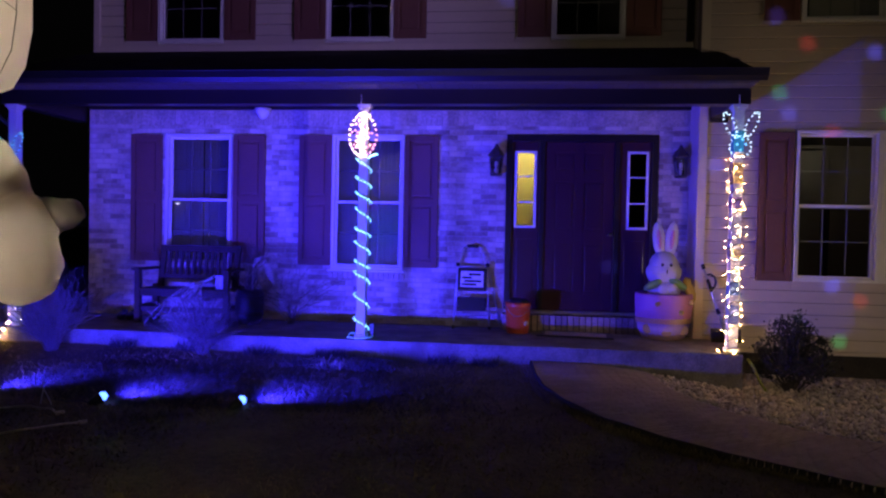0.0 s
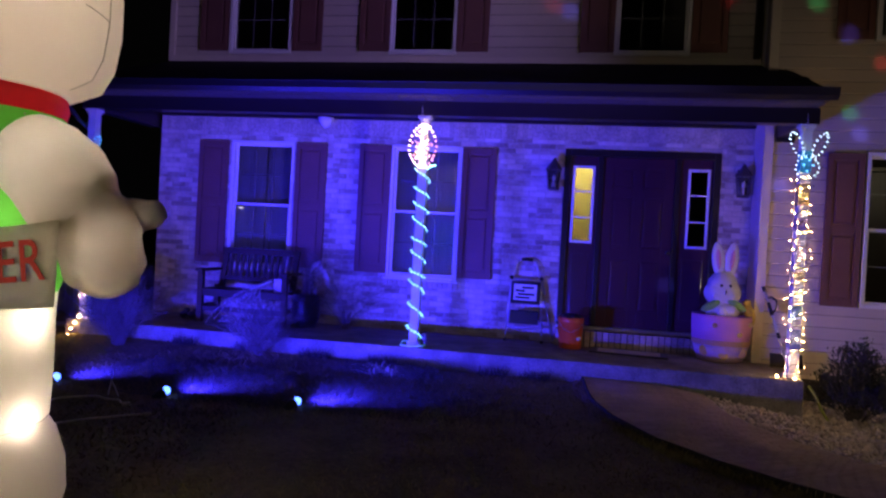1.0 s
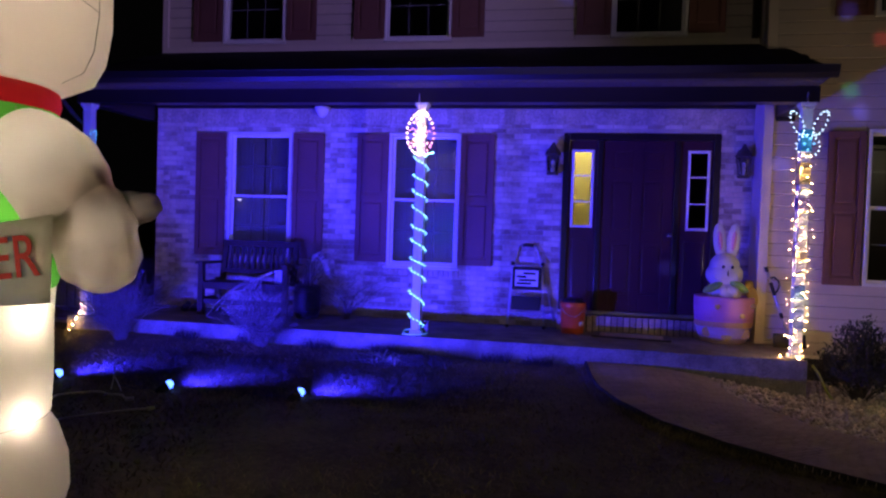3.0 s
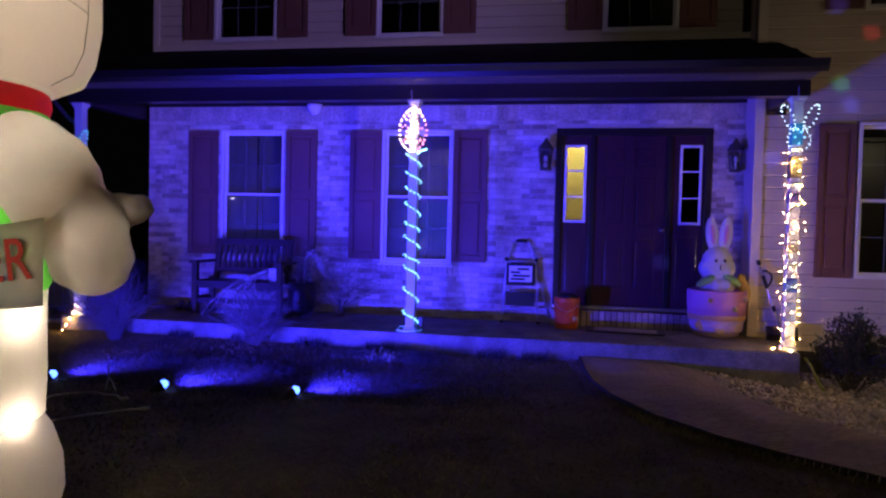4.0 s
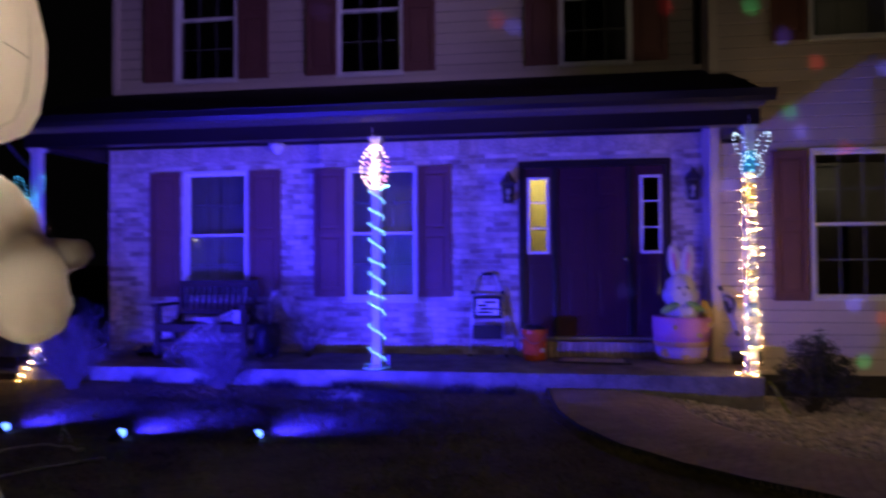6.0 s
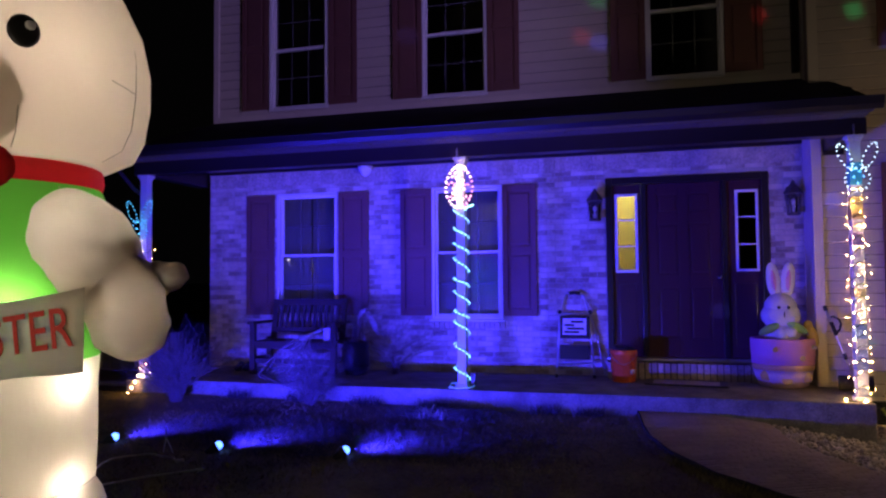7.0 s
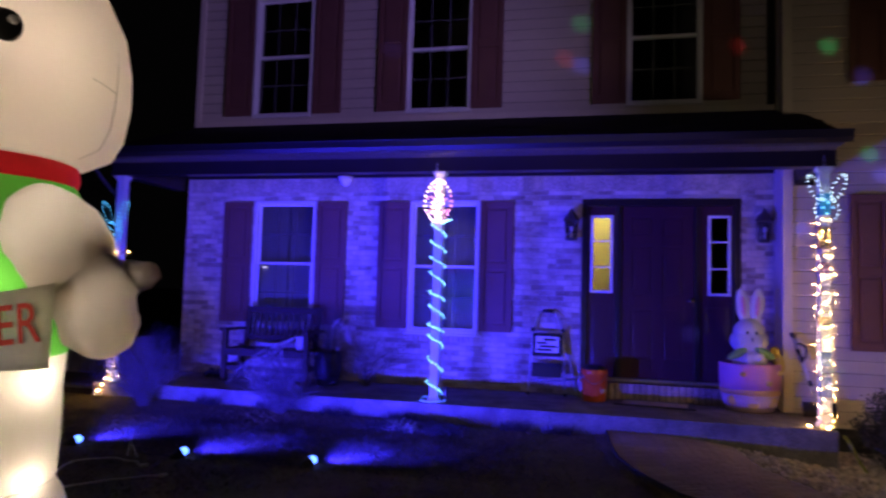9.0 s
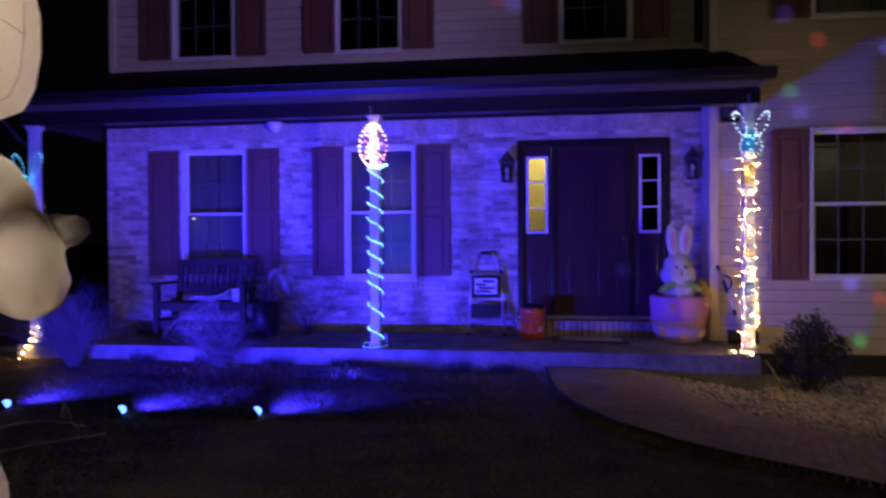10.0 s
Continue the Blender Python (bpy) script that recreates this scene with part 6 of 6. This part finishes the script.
def build_walk():
    verts, faces = [], []
    n = 80
    for i in range(n + 1):
        for w in (0, 0.2, 0.4, 0.6, 0.8, 1):
            p = walk_point(i / n, w)
            verts.append((p.x, p.y, ground_z(p.x, p.y) + 0.0535))
    for i in range(n):
        for k in range(5):
            faces.append((i * 6 + k, i * 6 + k + 1, i * 6 + k + 7, i * 6 + k + 6))
    base = raw("pavement", verts, faces, SAND)
    tagged(base, "curved brick paver walk leading to the porch", "path", "", "structure")
    b = bmesh.new()
    box(b, -0.5, 0.5, -0.5, 0.5, -0.04, 0.0, 0.02)
    bm_mesh = mesh_of("paver", b, PAVER)
    verts, faces, count = [], [], 0
    rnd = random.Random(3)
    rows = 92
    for r in range(rows):
        s = (r + 0.5) / rows
        a, c = walk_point(s, 0), walk_point(s, 1)
        step = (walk_point(s + 0.5 / rows, 0.5) - walk_point(s - 0.5 / rows, 0.5)).length
        width = (c - a).length
        ang = math.degrees(math.atan2(c.y - a.y, c.x - a.x))
        m_in = round(width / 0.2)
        for k in range(m_in + 1):
            lo = max((k - (0.5 if r % 2 else 0)) / m_in, 0)
            hi = min((k + 1 - (0.5 if r % 2 else 0)) / m_in, 1)
            if hi - lo < 0.02:
                continue
            p = a.lerp(c, (lo + hi) / 2)
            fall = Vector((ground_z(p.x - 0.05, p.y) - ground_z(p.x + 0.05, p.y), ground_z(p.x, p.y - 0.05) - ground_z(p.x, p.y + 0.05), 0.1))
            tilt = Vector((0, 0, 1)).rotation_difference(fall).to_matrix().to_4x4()
            m = Matrix.Translation((p.x, p.y, ground_z(p.x, p.y) + 0.058 + rnd.random() * 0.0015)) @ tilt @ pose(0, 0, 0, rnd.uniform(-0.2, 0.2), rnd.uniform(-0.2, 0.2), ang) @ Matrix.Diagonal(((hi - lo) * width - 0.004, step - 0.004, 1, 1))
            if count < 300 and r < 60:
                piece("paver", bm_mesh, base, m)
                count += 1
            else:
                i = len(verts)
                verts += [m @ v.co for v in bm_mesh.vertices]
                faces += [[i + k2 for k2 in q.vertices] for q in bm_mesh.polygons]
    # dark strip added for the shadow line between walk and lawn
    ev, ef = [], []
    for i in range(81):
        for w in (-0.010, 0.006):
            p = walk_point(i / 80, 0)
            q = walk_point(i / 80, 1)
            d = (q - p).normalized() * w
            for dz in (0.01, 0.062):
                ev.append((p.x + d.x, p.y + d.y, ground_z(p.x, p.y) + dz))
    for i in range(80):
        for a, b in ((1, 3), (0, 1), (3, 2)):
            ef.append((i * 4 + a, i * 4 + b, i * 4 + 4 + b, i * 4 + 4 + a))
    edge = raw("edge_shade_strip", ev, ef, EDGE_SHADE, base)
    edge["label"] = "dark strip painting the shade line along the walk"
    raw("paver_rest", verts, faces, PAVER_REST, base, "stuff")


build_walk()


def in_walk(x, y):
    for i in range(0, 60):
        a, b = walk_point(i / 60, 0), walk_point(i / 60, 1)
        if (Vector((x, y)) - a).length < 0.9 or (Vector((x, y)) - b).length < 0.9:
            d = b - a
            k = (Vector((x, y)) - a).dot(d) / d.length_squared
            off = (Vector((x, y)) - a - d * k).length
            if -0.02 < k < 1.02 and off < 0.09:
                return True
    return False


def build_gravel():
    rnd = random.Random(11)
    ico = bmesh.new()
    bmesh.ops.create_icosphere(ico, subdivisions=1, radius=1)
    base_v = [v.co.copy() for v in ico.verts]
    base_f = [[v.index for v in f.verts] for f in ico.faces]
    ico.free()
    verts, faces = [], []
    tries = 0
    made = 0
    while made < 7500 and tries < 40000:
        tries += 1
        x, y = rnd.uniform(7.1, 11.5), rnd.uniform(-4.4, -0.5)
        # beyond the far edge of the walk, up to the wing
        f = None
        for i in range(0, 50):
            p = walk_point(i / 50, 1)
            if p.x >= x:
                f = p
                break
        edge_y = f.y if f else -4.5
        if y < edge_y + 0.02 or (x < 8.11 and y > -1.43):
            continue
        r = rnd.uniform(0.012, 0.026)
        z = ground_z(x, y) + 0.035 + rnd.random() * 0.02
        sq = (rnd.uniform(0.8, 1.3), rnd.uniform(0.7, 1.1), rnd.uniform(0.5, 0.8))
        m = Matrix.Translation((x, y, z)) @ Euler((rnd.random(), rnd.random(), rnd.random() * 6)).to_matrix().to_4x4() @ Matrix.Diagonal((r * sq[0], r * sq[1], r * sq[2], 1))
        i = len(verts)
        verts += [m @ v for v in base_v]
        faces += [[i + k for k in q] for q in base_f]
        made += 1
    raw("gravel", verts, faces, PEBBLE, None, "stuff", "pale pebble gravel beside the walk and wing", "gravel")
    # bed under the stones
    verts, faces = [], []
    for i in range(51):
        p = walk_point(i / 50, 1)
        top = -0.36 if p.x > 8.1 else -1.42
        verts += [(p.x, p.y, ground_z(p.x, p.y) + 0.03), (p.x, top, ground_z(p.x, top) + 0.03)]
    for i in range(50):
        faces.append((2 * i, 2 * i + 2, 2 * i + 3, 2 * i + 1))
    tagged(raw("ground_gravel_bed", verts, faces, PEBBLE), "bed of pale crushed stone", "ground", "", "structure")


build_gravel()


def build_grass():
    rnd = random.Random(21)
    verts, faces = [], []

    def blade(x, y, z, h, lean, wide):
        a = rnd.random() * math.tau
        dx, dy = math.cos(a), math.sin(a)
        l = rnd.uniform(0.2, 1.0) * lean
        b = rnd.random() * math.tau
        i = len(verts)
        verts.extend(((x - dx * wide, y - dy * wide, z), (x + dx * wide, y + dy * wide, z), (x + math.cos(b) * l * h, y + math.sin(b) * l * h, z + h)))
        faces.append((i, i + 1, i + 2))

    made = 0
    while made < 70000:
        x, y = rnd.uniform(-4, 9.5), rnd.uniform(-7.2, -1.43)
        if x > 5.9 and (in_walk(x, y) or y > -5.9 + 0 and x > 6.0 and any(walk_point(i / 30, 0.5).x < x and walk_point(i / 30, 0.5).y < y for i in range(30))):
            made += 1
            continue
        patch = noise.noise((x * 0.8, y * 0.8, 1)) * 0.5 + 0.6
        blade(x, y, ground_z(x, y) - 0.005, rnd.uniform(0.012, 0.034) * (0.6 + patch), 1.7, 0.0055)
        made += 1
    # longer tufts along the edge of the walk
    for _ in range(5200):
        p = walk_point(rnd.random() * 0.9, 0)
        x, y = p.x - abs(rnd.gauss(0.02, 0.04)), p.y - abs(rnd.gauss(0.02, 0.04))
        if y < -1.5 and not in_walk(x, y):
            blade(x, y, ground_z(x, y) - 0.005, rnd.uniform(0.03, 0.075), 0.9, 0.006)
    raw("grass", verts, faces, BLADE, None, "stuff", "thin dormant winter lawn grass", "grass")
    # taller dry ground cover in front of the flood lights and along the slab
    verts, faces = [], []
    for _ in range(20000):
        k = rnd.choice(FLOODS)
        x, y = k[0] - 0.05 + abs(rnd.gauss(0.0, 0.85)), k[1] + rnd.gauss(0.55, 0.48)
        near = math.hypot(x - k[0] - 0.05, y - k[1] - 0.05)
        if near < 0.10 or y > -1.5 or y < k[1] - 0.05 or (x < k[0] + 0.08 and y < k[1] + 0.08):
            continue
        tall = 0.5 + 0.5 * noise.noise((x * 3.1, y * 3.1, 5))
        blade(x, y, ground_z(x, y), rnd.uniform(0.012, 0.022 + 0.075 * tall * min(1.0, near / 0.9)), 1.5, 0.0035)
    for _ in range(1800):
        x = rnd.gauss(4.0, 0.25)
        blade(x, -1.80 + rnd.gauss(0, 0.1), ground_z(x, -1.8), rnd.uniform(0.03, 0.13), 1.4, 0.005)
    for _ in range(2500):
        x = rnd.uniform(0.8, 6.0)
        if noise.noise((x * 2.5, 0, 9)) < 0.05:
            continue
        blade(x, -1.46 - abs(rnd.gauss(0, 0.06)), ground_z(x, -1.5), rnd.uniform(0.04, 0.13), 0.8, 0.005)
    raw("ground_cover", verts, faces, WEED, None, "stuff", "dry matted ground cover in front of the porch", "weeds")


build_grass()
